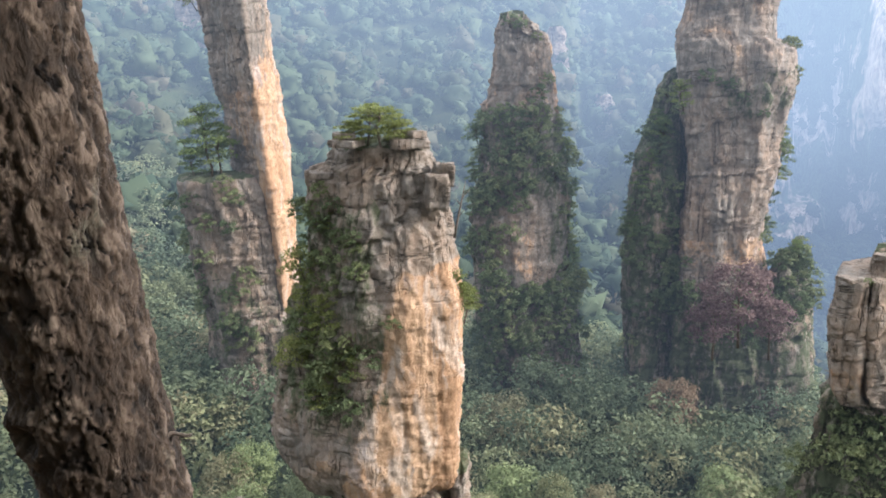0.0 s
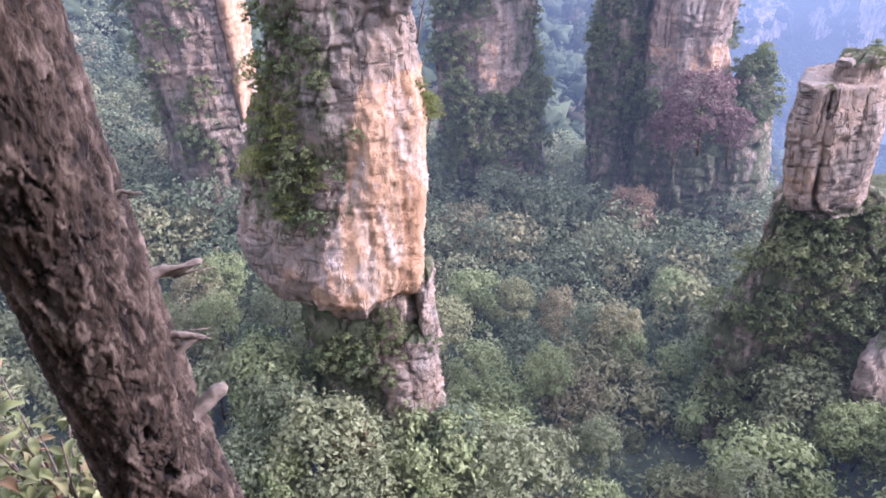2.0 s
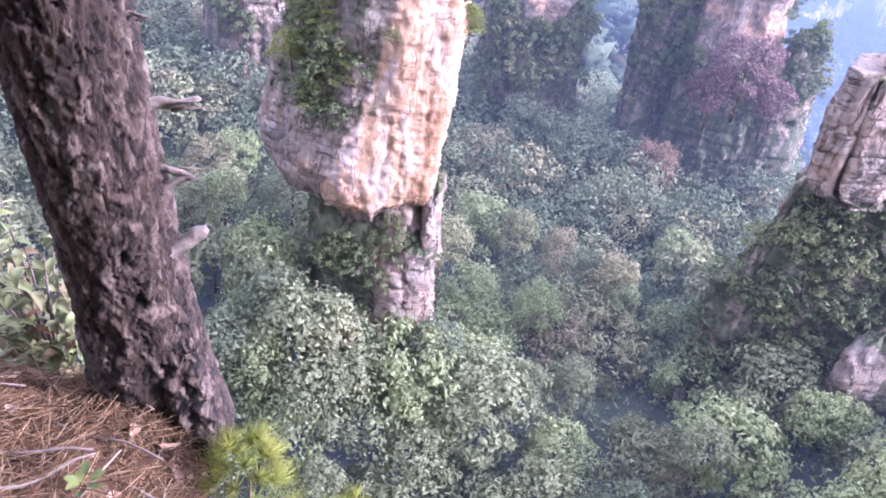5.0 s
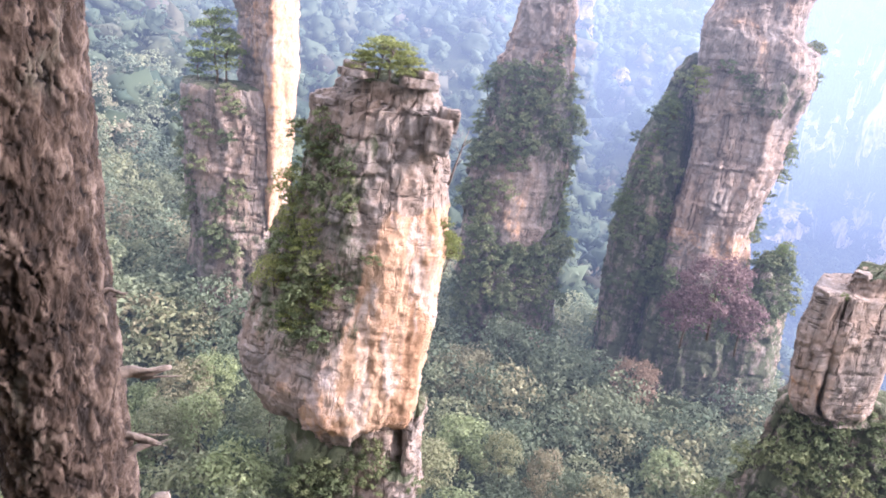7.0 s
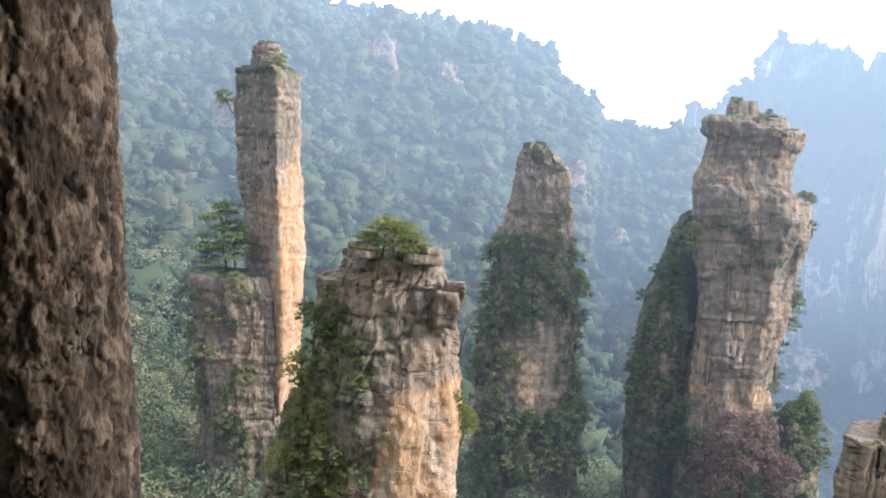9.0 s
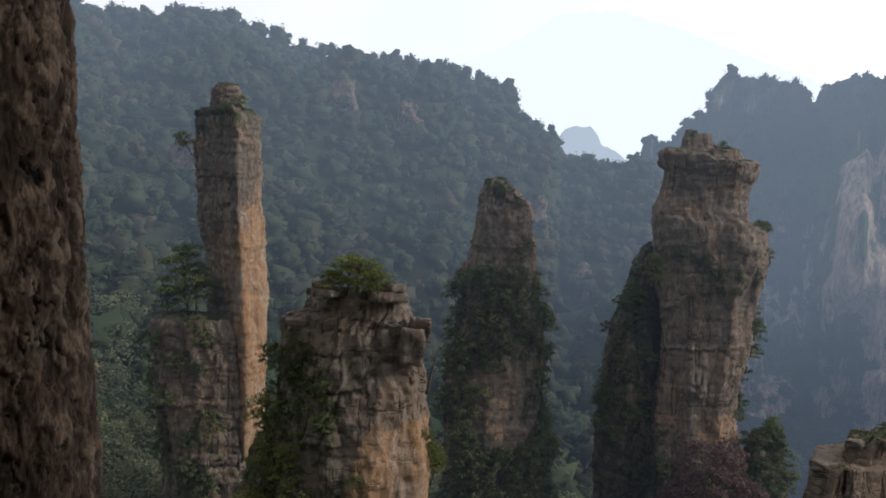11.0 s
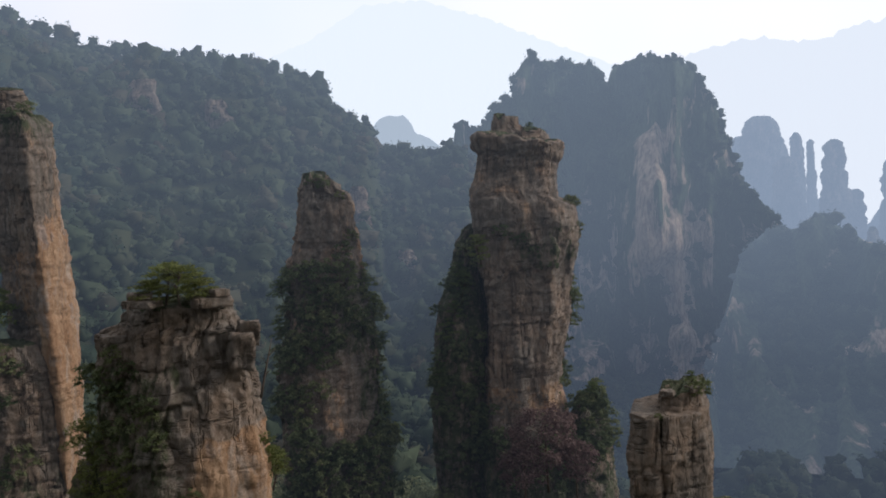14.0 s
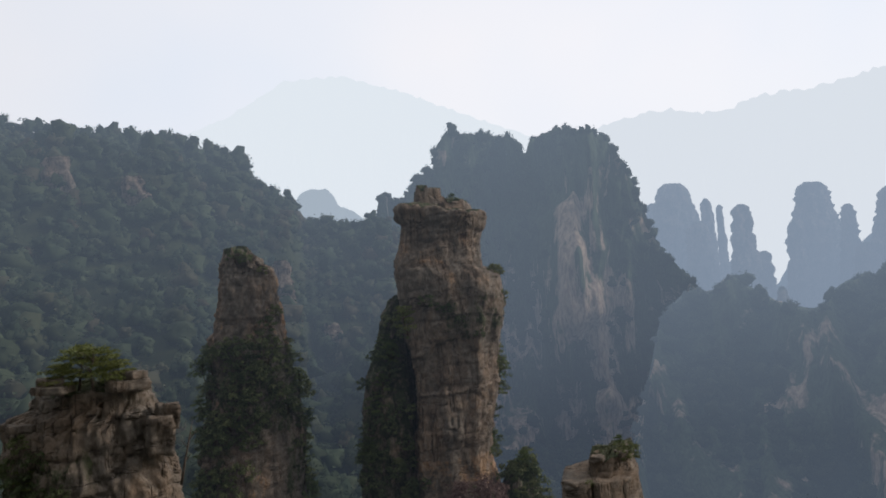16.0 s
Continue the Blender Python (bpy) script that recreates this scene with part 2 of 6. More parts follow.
# ---- mesh helpers ----
def hash3(i, j, k, seed):
    n = (i.astype(np.int64) * 374761393 + j.astype(np.int64) * 668265263 + k.astype(np.int64) * 2147483647 + seed * 1274126177) & 0xFFFFFFFF
    n = ((n ^ (n >> 13)) * 1274126177) & 0xFFFFFFFF
    n = ((n ^ (n >> 16)) * 2246822519) & 0xFFFFFFFF
    return ((n ^ (n >> 15)) & 0xFFFFFF) / float(0xFFFFFF)


def vnoise(p, seed=0):
    """Smooth value noise in -1..1 at points of shape (n, 3)."""
    f = np.floor(p)
    w = p - f
    w = w * w * (3 - 2 * w)
    i, j, k = f[:, 0], f[:, 1], f[:, 2]
    out = 0
    for a in (0, 1):
        for b in (0, 1):
            for c in (0, 1):
                wt = np.abs(1 - a - w[:, 0]) * np.abs(1 - b - w[:, 1]) * np.abs(1 - c - w[:, 2])
                out = out + wt * hash3(i + a, j + b, k + c, seed)
    return out * 2 - 1


def fbm(p, octaves=4, seed=0, gain=0.5):
    total, amp = 0, 1.0
    for o in range(octaves):
        total = total + amp * vnoise(p * 2.0 ** o + 17.3 * o, seed + o)
        amp *= gain
    return total


def mesh_from(name, verts, faces, material, smooth=False, **attrs):
    """A mesh from arrays; faces is one array of triangles or quads."""
    me = bpy.data.meshes.new(name)
    verts = np.asarray(verts, dtype=np.float32)
    faces = np.asarray(faces, dtype=np.int32)
    k = faces.shape[1]
    me.vertices.add(len(verts))
    me.vertices.foreach_set("co", verts.ravel())
    me.loops.add(faces.size)
    me.loops.foreach_set("vertex_index", faces.ravel())
    me.polygons.add(len(faces))
    me.polygons.foreach_set("loop_start", np.arange(0, faces.size, k, dtype=np.int32))
    if smooth:
        me.polygons.foreach_set("use_smooth", np.ones(len(faces), dtype=bool))
    for key, value in attrs.items():
        at = me.attributes.new(key, "FLOAT", "POINT")
        at.data.foreach_set("value", np.asarray(value, dtype=np.float32))
    me.update(calc_edges=True)
    me.materials.append(material)
    return me


def grid_faces(nu, nv, wrap=False):
    """Quads of a grid with nv rows of nu points."""
    u = np.arange(nu if wrap else nu - 1)
    v = np.arange(nv - 1)[:, None]
    a = v * nu + u
    b = v * nu + (u + 1) % nu
    return np.stack([a, b, b + nu, a + nu], -1).reshape(-1, 4)


def part(name, me, parent, label="", at=None):
    ob = new(name, me)
    ob.parent = parent
    if at is not None:
        ob.matrix_basis = at
    if label:
        tagged(ob, label)
    return ob


def thing(name, place, label, category, group="", kind=""):
    ob = new(name)
    ob.empty_display_size = 0.1
    ob.location = place
    return tagged(ob, label, category, group, kind)


def tube(points, radii, sides=7):
    """Arrays of a tapered tube along points, closed by its last ring."""
    pts = np.asarray(points, float)
    tan = np.gradient(pts, axis=0)
    tan /= np.linalg.norm(tan, axis=1)[:, None] + 1e-9
    ref = np.array([0.31, 0.95, 0.05])
    s = np.cross(tan, ref)
    s /= np.linalg.norm(s, axis=1)[:, None] + 1e-9
    b = np.cross(tan, s)
    a = np.linspace(0, 2 * np.pi, sides, endpoint=False)
    r = np.asarray(radii)[:, None, None]
    v = pts[:, None] + r * (np.cos(a)[None, :, None] * s[:, None] + np.sin(a)[None, :, None] * b[:, None])
    v = v.reshape(-1, 3)
    f = grid_faces(sides, len(pts), True)
    n = len(v)
    v = np.vstack([v, pts[0], pts[-1]])
    caps = [[i, n, n, (i + 1) % sides] for i in range(sides)]
    e = (len(pts) - 1) * sides
    caps += [[e + (i + 1) % sides, n + 1, n + 1, e + i] for i in range(sides)]
    tri = np.vstack([f[:, [0, 1, 2]], f[:, [0, 2, 3]], np.array(caps)[:, [0, 1, 3]]])
    return v, tri


def joined(pieces):
    vs, fs, n = [], [], 0
    for v, f in pieces:
        vs.append(v)
        fs.append(np.asarray(f) + n)
        n += len(v)
    return np.vstack(vs), np.vstack(fs)


def leaves(centers, normals, length, width, rng, fold=0.25):
    """Folded rhombic leaves at centers, facing along normals."""
    n = len(centers)
    nrm = normals / (np.linalg.norm(normals, axis=1)[:, None] + 1e-9)
    d = rng.normal(size=(n, 3))
    d -= nrm * (d * nrm).sum(1)[:, None]
    d /= np.linalg.norm(d, axis=1)[:, None] + 1e-9
    s = np.cross(nrm, d)
    L = (length * rng.uniform(0.6, 1.35, n))[:, None]
    W = (width * rng.uniform(0.6, 1.35, n))[:, None]
    v = np.stack([centers - d * L / 2, centers + s * W / 2 + nrm * W * fold, centers + d * L / 2 - nrm * L * 0.12, centers - s * W / 2 + nrm * W * fold], 1).reshape(-1, 3)
    q = np.arange(n)[:, None] * 4
    f = np.vstack([q + [0, 1, 2], q + [0, 2, 3]])
    return v, f


def broad_crown(rng, radius, height, clumps, per, length, width, heart=0.3):
    """A crown of dense leafy clumps round an uneven dome, its base at z = 0."""
    bm = bmesh.new()
    bmesh.ops.create_icosphere(bm, subdivisions=1, radius=1.0)
    SV = np.array([v.co[:] for v in bm.verts])
    SF = np.array([[v.index for v in f.verts] for f in bm.faces])
    bm.free()
    cs, ns, hearts = [], [], []
    flat = np.array([1.0, 1.0, 0.75])
    for i in range(clumps):
        a, h = i * 2.4 + rng.uniform(-0.4, 0.4), ((i + rng.uniform(0, 1)) / clumps) ** 0.8
        # a rounded dome, widest at a third of its height, with clumps standing in and out of it
        ring = math.sqrt(max(0.0, 1 - ((h - 0.32) / (0.72 if h > 0.32 else 0.5)) ** 2))
        rr = radius * ring * rng.uniform(0.55, 1.0)
        c = np.array([rr * math.cos(a), rr * math.sin(a), height * (0.06 + 0.84 * h + rng.uniform(-0.05, 0.05))])
        r = radius * rng.uniform(0.16, 0.36)
        d = rng.normal(size=(per, 3))
        d[:, 2] = np.abs(d[:, 2]) * 1.15 - 0.5
        d /= np.linalg.norm(d, axis=1)[:, None]
        cs.append(c + d * r * rng.uniform(0.55, 1.45, per)[:, None] * flat)
        hearts.append((c + SV * r * heart * flat * rng.uniform(0.75, 1.1, (len(SV), 1)), SF))
        out = (c - [0, 0, height * 0.3]) / [radius, radius, height * 0.6]
        ns.append(0.7 * d + 0.4 * out + rng.normal(size=(per, 3)) * 0.5 + np.array([0, 0, 0.3]))
    return joined(hearts + [leaves(np.vstack(cs), np.vstack(ns), length, width, rng)])


def pine_crown(rng, radius, height, pads, per, length, width):
    """Flat pads of needle tufts on several levels."""
    cs, ns = [], []
    for i in range(pads):
        h = (i + rng.uniform(0, 0.8)) / pads
        rr = radius * (1.05 - 0.75 * h) * rng.uniform(0.3, 0.95)
        a = i * 2.4 + rng.uniform(-0.5, 0.5)
        c = np.array([rr * math.cos(a), rr * math.sin(a), height * h])
        r = radius * rng.uniform(0.28, 0.5)
        u = rng.uniform(0, 2 * np.pi, per)
        q = np.sqrt(rng.uniform(0, 1, per)) * r
        p = np.stack([q * np.cos(u), q * np.sin(u), rng.normal(0, 0.10, per) * r + 0.18 * (r - q)], 1)
        cs.append(c + p)
        ns.append(rng.normal(size=(per, 3)) * 0.55 + np.array([0, 0, 0.7]))
    return leaves(np.vstack(cs), np.vstack(ns), length, width, rng, 0.1)


# ---- the ground ----
AZ = np.array([-180, -100, -48, -30, -15, 0, 4.5, 8, 9.8, 15, 22, 30, 48, 100, 180.0])
DD = np.array([0, 45, 65, 90, 115, 150, 220, 320, 445, 520, 900, 4800.0])
CANOPY = np.array([
    [-62, -62, -55, -58, -60, -62, -62.5, -63, -63.2, -64, -64, -62, -58, -62, -62],
    [-62, -62, -45, -50, -51, -54, -55, -55, -55, -55, -54, -52, -46, -62, -62],
    [-62, -62, -40, -43, -45, -48, -49, -50, -50.2, -51, -51, -47, -38, -62, -62],
    [-62, -62, -32, -34, -38, -46, -47, -47, -47.3, -48, -48, -45, -42, -62, -62],
    [-62, -62, -24, -27, -34, -43, -44, -45, -45.3, -46, -47, -49, -58, -62, -62],
    [-62, -62, -12, -18, -31, -49, -51.5, -54, -56, -57, -60, -66, -76, -70, -62],
    [-62, -60, 10, 3, -12, -40, -46, -52, -62, -64, -92, -98, -100, -80, -62],
    [-62, -50, 52, 48, 38, 8, -2, -12, -56, -36, -112, -120, -118, -90, -62],
    [-62, -40, 106, 101, 101, 80, 71, 44, 22, 28, -128, -135, -135, -95, -62],
    [-62, -40, 70, 70, 60, 30, 17.5, 5, 32, 0, -138, -145, -145, -95, -62],
    [-62, -60, -60, -80, -90, -100, -100, -100, -100, -100, -150, -150, -150, -100, -62],
    [-90, -100, -110, -120, -120, -120, -120, -120, -120, -120, -120, -120, -120, -100, -90]], float)


def canopy(x, y):
    """Height of the tree tops over the valley at x, y."""
    az, d = np.degrees(np.arctan2(x, y)), np.hypot(x, y)
    ia = np.clip(np.searchsorted(AZ, az) - 1, 0, len(AZ) - 2)
    idd = np.clip(np.searchsorted(DD, d) - 1, 0, len(DD) - 2)
    u = np.clip((az - AZ[ia]) / (AZ[ia + 1] - AZ[ia]), 0, 1)
    v = np.clip((d - DD[idd]) / (DD[idd + 1] - DD[idd]), 0, 1)
    u = u * u * (3 - 2 * u)
    c = CANOPY
    z = (c[idd, ia] * (1 - u) + c[idd, ia + 1] * u) * (1 - v) + (c[idd + 1, ia] * (1 - u) + c[idd + 1, ia + 1] * u) * v
    z = z + 7.8 * np.exp(-((x + 6) / 11) ** 2 - ((y - 56) / 7.5) ** 2)
    far = np.clip((d - 120) / 250, 0, 1) * np.clip((600 - d) / 150, 0, 1)
    p = np.stack([x, y, 0 * x], 1)
    gully = np.abs(vnoise(np.stack([az / 5.0, d / 220, 0 * x], 1), 5)) - 0.35
    z = z + (d < 400) * far * 4.0 * fbm(p / 26, 3, 14)
    z = z + far * (gully * 22 * (1 - 0.75 * (d > 400)) + 5 * fbm(p / 60, 3, 9)) + 1.6 * fbm(p / 17, 2, 3) * (d < 600)
    return z


def ground_height(x, y):
    return canopy(np.atleast_1d(np.asarray(x, float)), np.atleast_1d(np.asarray(y, float))) - 5.5


g_az = np.radians(np.concatenate([np.linspace(-180, -52, 33)[:-1], np.linspace(-52, 52, 210), np.linspace(52, 180, 33)[1:]]))
g_d = np.concatenate([np.linspace(0.2, 130, 46), np.linspace(136, 520, 66), np.geomspace(560, 4700, 16)])
GA, GD = np.meshgrid(g_az, g_d)
gx, gy = (GD * np.sin(GA)).ravel(), (GD * np.cos(GA)).ravel()
gv = np.stack([gx, gy, ground_height(gx, gy)], 1)
tagged(new("ground", mesh_from("ground", gv, grid_faces(len(g_az), len(g_d)), FOREST_FLOOR, True)),
       "dark forest floor of a deep valley rising to a wooded mountain", "ground", kind="structure")


# ---- rock pillars ----
def smooth(a, b, v):
    t = np.clip((v - a) / (b - a), 0, 1)
    return t * t * (3 - 2 * t)


def cells(a, b, seed, jitter=0.45):
    """Jittered cells: distance to the nearest and next centre, the cell's number in 0..1 and the way from its centre."""
    i0, j0 = np.floor(a), np.floor(b)
    f1, f2 = np.full(a.shape, 9.0), np.full(a.shape, 9.0)
    ident, da, db = np.zeros(a.shape), np.zeros(a.shape), np.zeros(a.shape)
    for di in (-2, -1, 0, 1):
        for dj in (-1, 0, 1):
            i, j = i0 + di, j0 + dj
            px = i + 0.5 + 0.5 * (j % 2) + jitter * (hash3(i, j, 0 * i, seed) - 0.5)
            py = j + 0.5 + jitter * (hash3(i, j, 0 * i + 1, seed) - 0.5)
            d = np.maximum(np.abs(a - px), np.abs(b - py))
            near = d < f1
            f2 = np.where(near, f1, np.minimum(f2, d))
            ident = np.where(near, hash3(i, j, 0 * i + 2, seed), ident)
            da, db = np.where(near, a - px, da), np.where(near, b - py, db)
            f1 = np.where(near, d, f1)
    return f1, f2, ident, da, db


def pillar_mesh(name, rows, yc, outline, depth, seed, step, material, block=0.28, rough=0.30, fresh=None, moss=None, cap=0.5, top_moss=0.7, wob=0.7, tilt=0.0, uneven=0.4, calm=0.8):
    """A jointed sandstone column. rows: height, west and east edge from the top down; outline: corners as (share of the width, depth)."""
    rows = sorted(rows)
    zs = np.array([r[0] for r in rows], float)
    corner = np.array(outline, float)
    corner = np.roll(corner, -int(np.argmax(corner[:, 1])), axis=0)
    closed = np.vstack([corner, corner[:1]])
    seg = np.linalg.norm(np.diff(closed, axis=0) * [np.mean([r[2] - r[1] for r in rows]), depth], axis=1)
    arc = np.concatenate([[0], np.cumsum(seg)])
    nu = max(40, int(arc[-1] / step))
    nz = max(20, int((zs[-1] - zs[0]) / step))
    s = np.linspace(0, arc[-1], nu, endpoint=False)
    U = np.interp(s, arc, closed[:, 0])
    V = np.interp(s, arc, closed[:, 1])
    k = max(1, int(0.5 / step))
    ker = np.ones(2 * k + 1) / (2 * k + 1)
    wrap = lambda a: np.convolve(np.concatenate([a[-k:], a, a[:k]]), ker, "valid")
    U, V = wrap(U), wrap(V)
    z = np.linspace(zs[0], zs[-1], nz)
    turn = 2 * np.pi * s / arc[-1]
    ringp = np.stack([3 * np.cos(turn), 3 * np.sin(turn), 0 * turn], 1) * arc[-1] / 30
    shift = wob * fbm(ringp, 3, seed + 91, 0.7) + tilt * (U - 0.5)
    high = smooth(zs[-1] - 2.0, zs[-1], z)[:, None]
    zr = np.clip(z[:, None] + shift[None] * (1 - high), zs[0], zs[-1])
    xl = np.interp(zr, zs, [r[1] for r in rows])
    xr = np.interp(zr, zs, [r[2] for r in rows])
    wid = xr - xl
    scale = (wid / wid.max()) ** 0.6
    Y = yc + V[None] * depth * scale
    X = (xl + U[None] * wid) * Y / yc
    blocky = np.round(2.2 * vnoise(ringp * 1.7 + 40, seed + 92)) / 2.2
    Z = np.repeat(z[:, None], nu, 1) + high * (uneven * blocky - tilt * (U - 0.5))[None]
    # outward directions in plan
    tx, ty = np.roll(X, -1, 1) - np.roll(X, 1, 1), np.roll(Y, -1, 1) - np.roll(Y, 1, 1)
    ln = np.hypot(tx, ty) + 1e-9
    nx, ny = ty / ln, -tx / ln
    cx, cy = X.mean(1)[:, None], Y.mean(1)[:, None]
    flip = np.sign(((X - cx) * nx + (Y - cy) * ny).mean())
    nx, ny = nx * flip, ny * flip
    P = np.stack([X, Y, Z], -1).reshape(-1, 3)
    # beds and joints: angular blocks at two sizes that stand proud, lean or sit back
    rng = np.random.default_rng(seed)
    bed_edges = [zs[0] - 3]
    while bed_edges[-1] < zs[-1] + 3:
        bed_edges.append(bed_edges[-1] + rng.choice([0.7, 1.3, 2.4, 4.0]) * rng.uniform(0.8, 1.2))
    bed_edges = np.array(bed_edges)
    zz = P[:, 2] + 0.7 * vnoise(P / 5.0, seed + 1) + 0.16 * vnoise(P / 1.1, seed + 2)
    bed = np.searchsorted(bed_edges, zz)
    to_bed = np.minimum(np.abs(zz - bed_edges[np.clip(bed - 1, 0, len(bed_edges) - 1)]), np.abs(zz - bed_edges[np.clip(bed, 0, len(bed_edges) - 1)]))
    bedoff = hash3(bed, bed * 0, bed * 0, seed + 7) - 0.5
    sw = np.tile(s, nz) + 0.8 * vnoise(P / 3.0 + 9, seed + 3) + 0.2 * vnoise(P / 0.7, seed + 4)
    keep = 1 - calm * (np.clip(fresh(P), 0, 1) if fresh else np.zeros(len(P)))
    disp = 0.75 * block * bedoff
    present = hash3(bed, np.floor(sw / 5), bed * 0, seed + 8)
    disp -= 0.24 * np.exp(-(to_bed / (0.8 * step)) ** 2) * (present > 0.6)
    for w, h, amp, tilt, cut, sd in ((2.8, 6.0, 1.8, 0.16, 0.26, 30), (1.3, 2.6, 0.8, 0.18, 0.10, 40), (0.5, 0.8, 0.24, 0.16, 0.03, 50)):
        f1, f2, ident, da, db = cells(sw / w, zz / h, seed + sd)
        t1, t2 = hash3(ident * 9973, ident * 0, ident * 0 + 1, seed) - 0.5, hash3(ident * 9973, ident * 0, ident * 0 + 2, seed) - 0.5
        disp += block * amp * (ident - 0.5) + tilt * (t1 * da * w + t2 * db * h * 0.5)
        disp -= cut * np.exp(-((f2 - f1) * w / (1.1 * step)) ** 2) * (ident > 0.3)
    disp *= keep
    # upright slabs that step back from one another
    flute = 0.45 * fbm(P * [0.42, 0.42, 0.06], 4, seed + 11, 0.42) + 0.7 * np.round(2.4 * fbm(P * [0.36, 0.36, 0.075], 2, seed + 12)) / 2.4
    disp += rough * (1.5 - 0.8 * keep) * flute + rough * 0.35 * fbm(P / 0.6, 3, seed + 13, 0.7) + rough * 1.3 * fbm(P / 6.0, 2, seed + 15)
    top_fade = np.clip((zs[-1] - P[:, 2]) / 0.6, 0.3, 1)
    disp *= top_fade
    P[:, 0] += nx.ravel() * disp
    P[:, 1] += ny.ravel() * disp
    f = grid_faces(nu, nz, True)
    n = len(P)
    # the top closes in rings that rise a little
    last = P[(nz - 1) * nu:]
    ctr = last.mean(0)
    rings = []
    for q, up in ((0.86, 0.12), (0.6, 0.3), (0.3, 0.42), (0.02, 0.5)):
        r = ctr + (last - ctr) * q
        r[:, 2] = last[:, 2] + cap * up + 0.25 * cap * fbm(r / 1.1, 3, seed + 21)
        rings.append(r)
    P = np.vstack([P, *rings])
    ft = grid_faces(nu, 5, True) + (nz - 1) * nu
    F = np.vstack([f, ft])
    fr = np.clip(fresh(P), 0, 1) if fresh else np.zeros(len(P))
    mo = np.clip(moss(P), 0, 1) if moss else np.full(len(P), 0.18)
    top = np.arange(len(P)) >= n - nu
    mo = np.where(top, top_moss, mo)
    me = mesh_from(name, P, F, material, False, fresh=fr, moss=mo)
    return me, P, np.concatenate([ny.ravel(), np.ones(4 * nu)])


FRONTS = {}


def pillar(key, label, columns):
    """A pillar of one or more columns; remembers its surface for what grows on it."""
    root = thing("rock_pillar", (0, 0, 0), label, "rock pillar", "sandstone pillars in the valley")
    pts = []
    for c in columns:
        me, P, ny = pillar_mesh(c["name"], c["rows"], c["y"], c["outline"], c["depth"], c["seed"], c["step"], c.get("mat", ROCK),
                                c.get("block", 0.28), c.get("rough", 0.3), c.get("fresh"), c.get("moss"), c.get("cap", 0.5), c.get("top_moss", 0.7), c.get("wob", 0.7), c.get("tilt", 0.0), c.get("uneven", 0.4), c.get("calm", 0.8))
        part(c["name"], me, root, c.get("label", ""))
        pts.append(P[ny < 0.25])
    FRONTS[key] = np.vstack(pts)
    return root


def on_rock(key, x, z):
    """The nearest place on the front of a pillar to x, z."""
    P = FRONTS[key]
    near = np.argmin((P[:, 0] - x) ** 2 + (P[:, 2] - z) ** 2 + 0.02 * P[:, 1])
    return P[near]


def boulder(rng, sx, sy, sz, material, seed, flat=0.14):
    """A weathered block with chipped edges, its base at z = 0."""
    bm = bmesh.new()
    bmesh.ops.create_cube(bm, size=1.0)
    bmesh.ops.subdivide_edges(bm, edges=bm.edges[:], cuts=6, use_grid_fill=True)
    V = np.array([v.co[:] for v in bm.verts])
    r = np.abs(V).max(1, keepdims=True) / (np.linalg.norm(V, axis=1, keepdims=True) + 1e-9)
    V = V * (1 - flat + flat * r * 1.25) * (1 + 0.05 * fbm(V * 7 + seed, 3, seed + 2))[:, None]
    V = V * [sx, sy, sz]
    nrm = V / (np.linalg.norm(V, axis=1)[:, None] + 1e-9)
    V += nrm * (0.16 * min(sx, sy, sz) * fbm(V / (0.5 * min(sx, sy, sz)) + seed, 3, seed))[:, None]
    V[:, 2] += sz / 2
    F = np.array([[v.index for v in f.verts] for f in bm.faces])
    bm.free()
    return mesh_from("block", V, F, material, False, fresh=np.zeros(len(V)), moss=np.full(len(V), 0.25))


BOX = [(0, -0.25), (0.12, -0.85), (0.45, -1.0), (0.85, -0.8), (1.0, -0.2), (0.95, 0.7), (0.5, 1.0), (0.05, 0.7)]

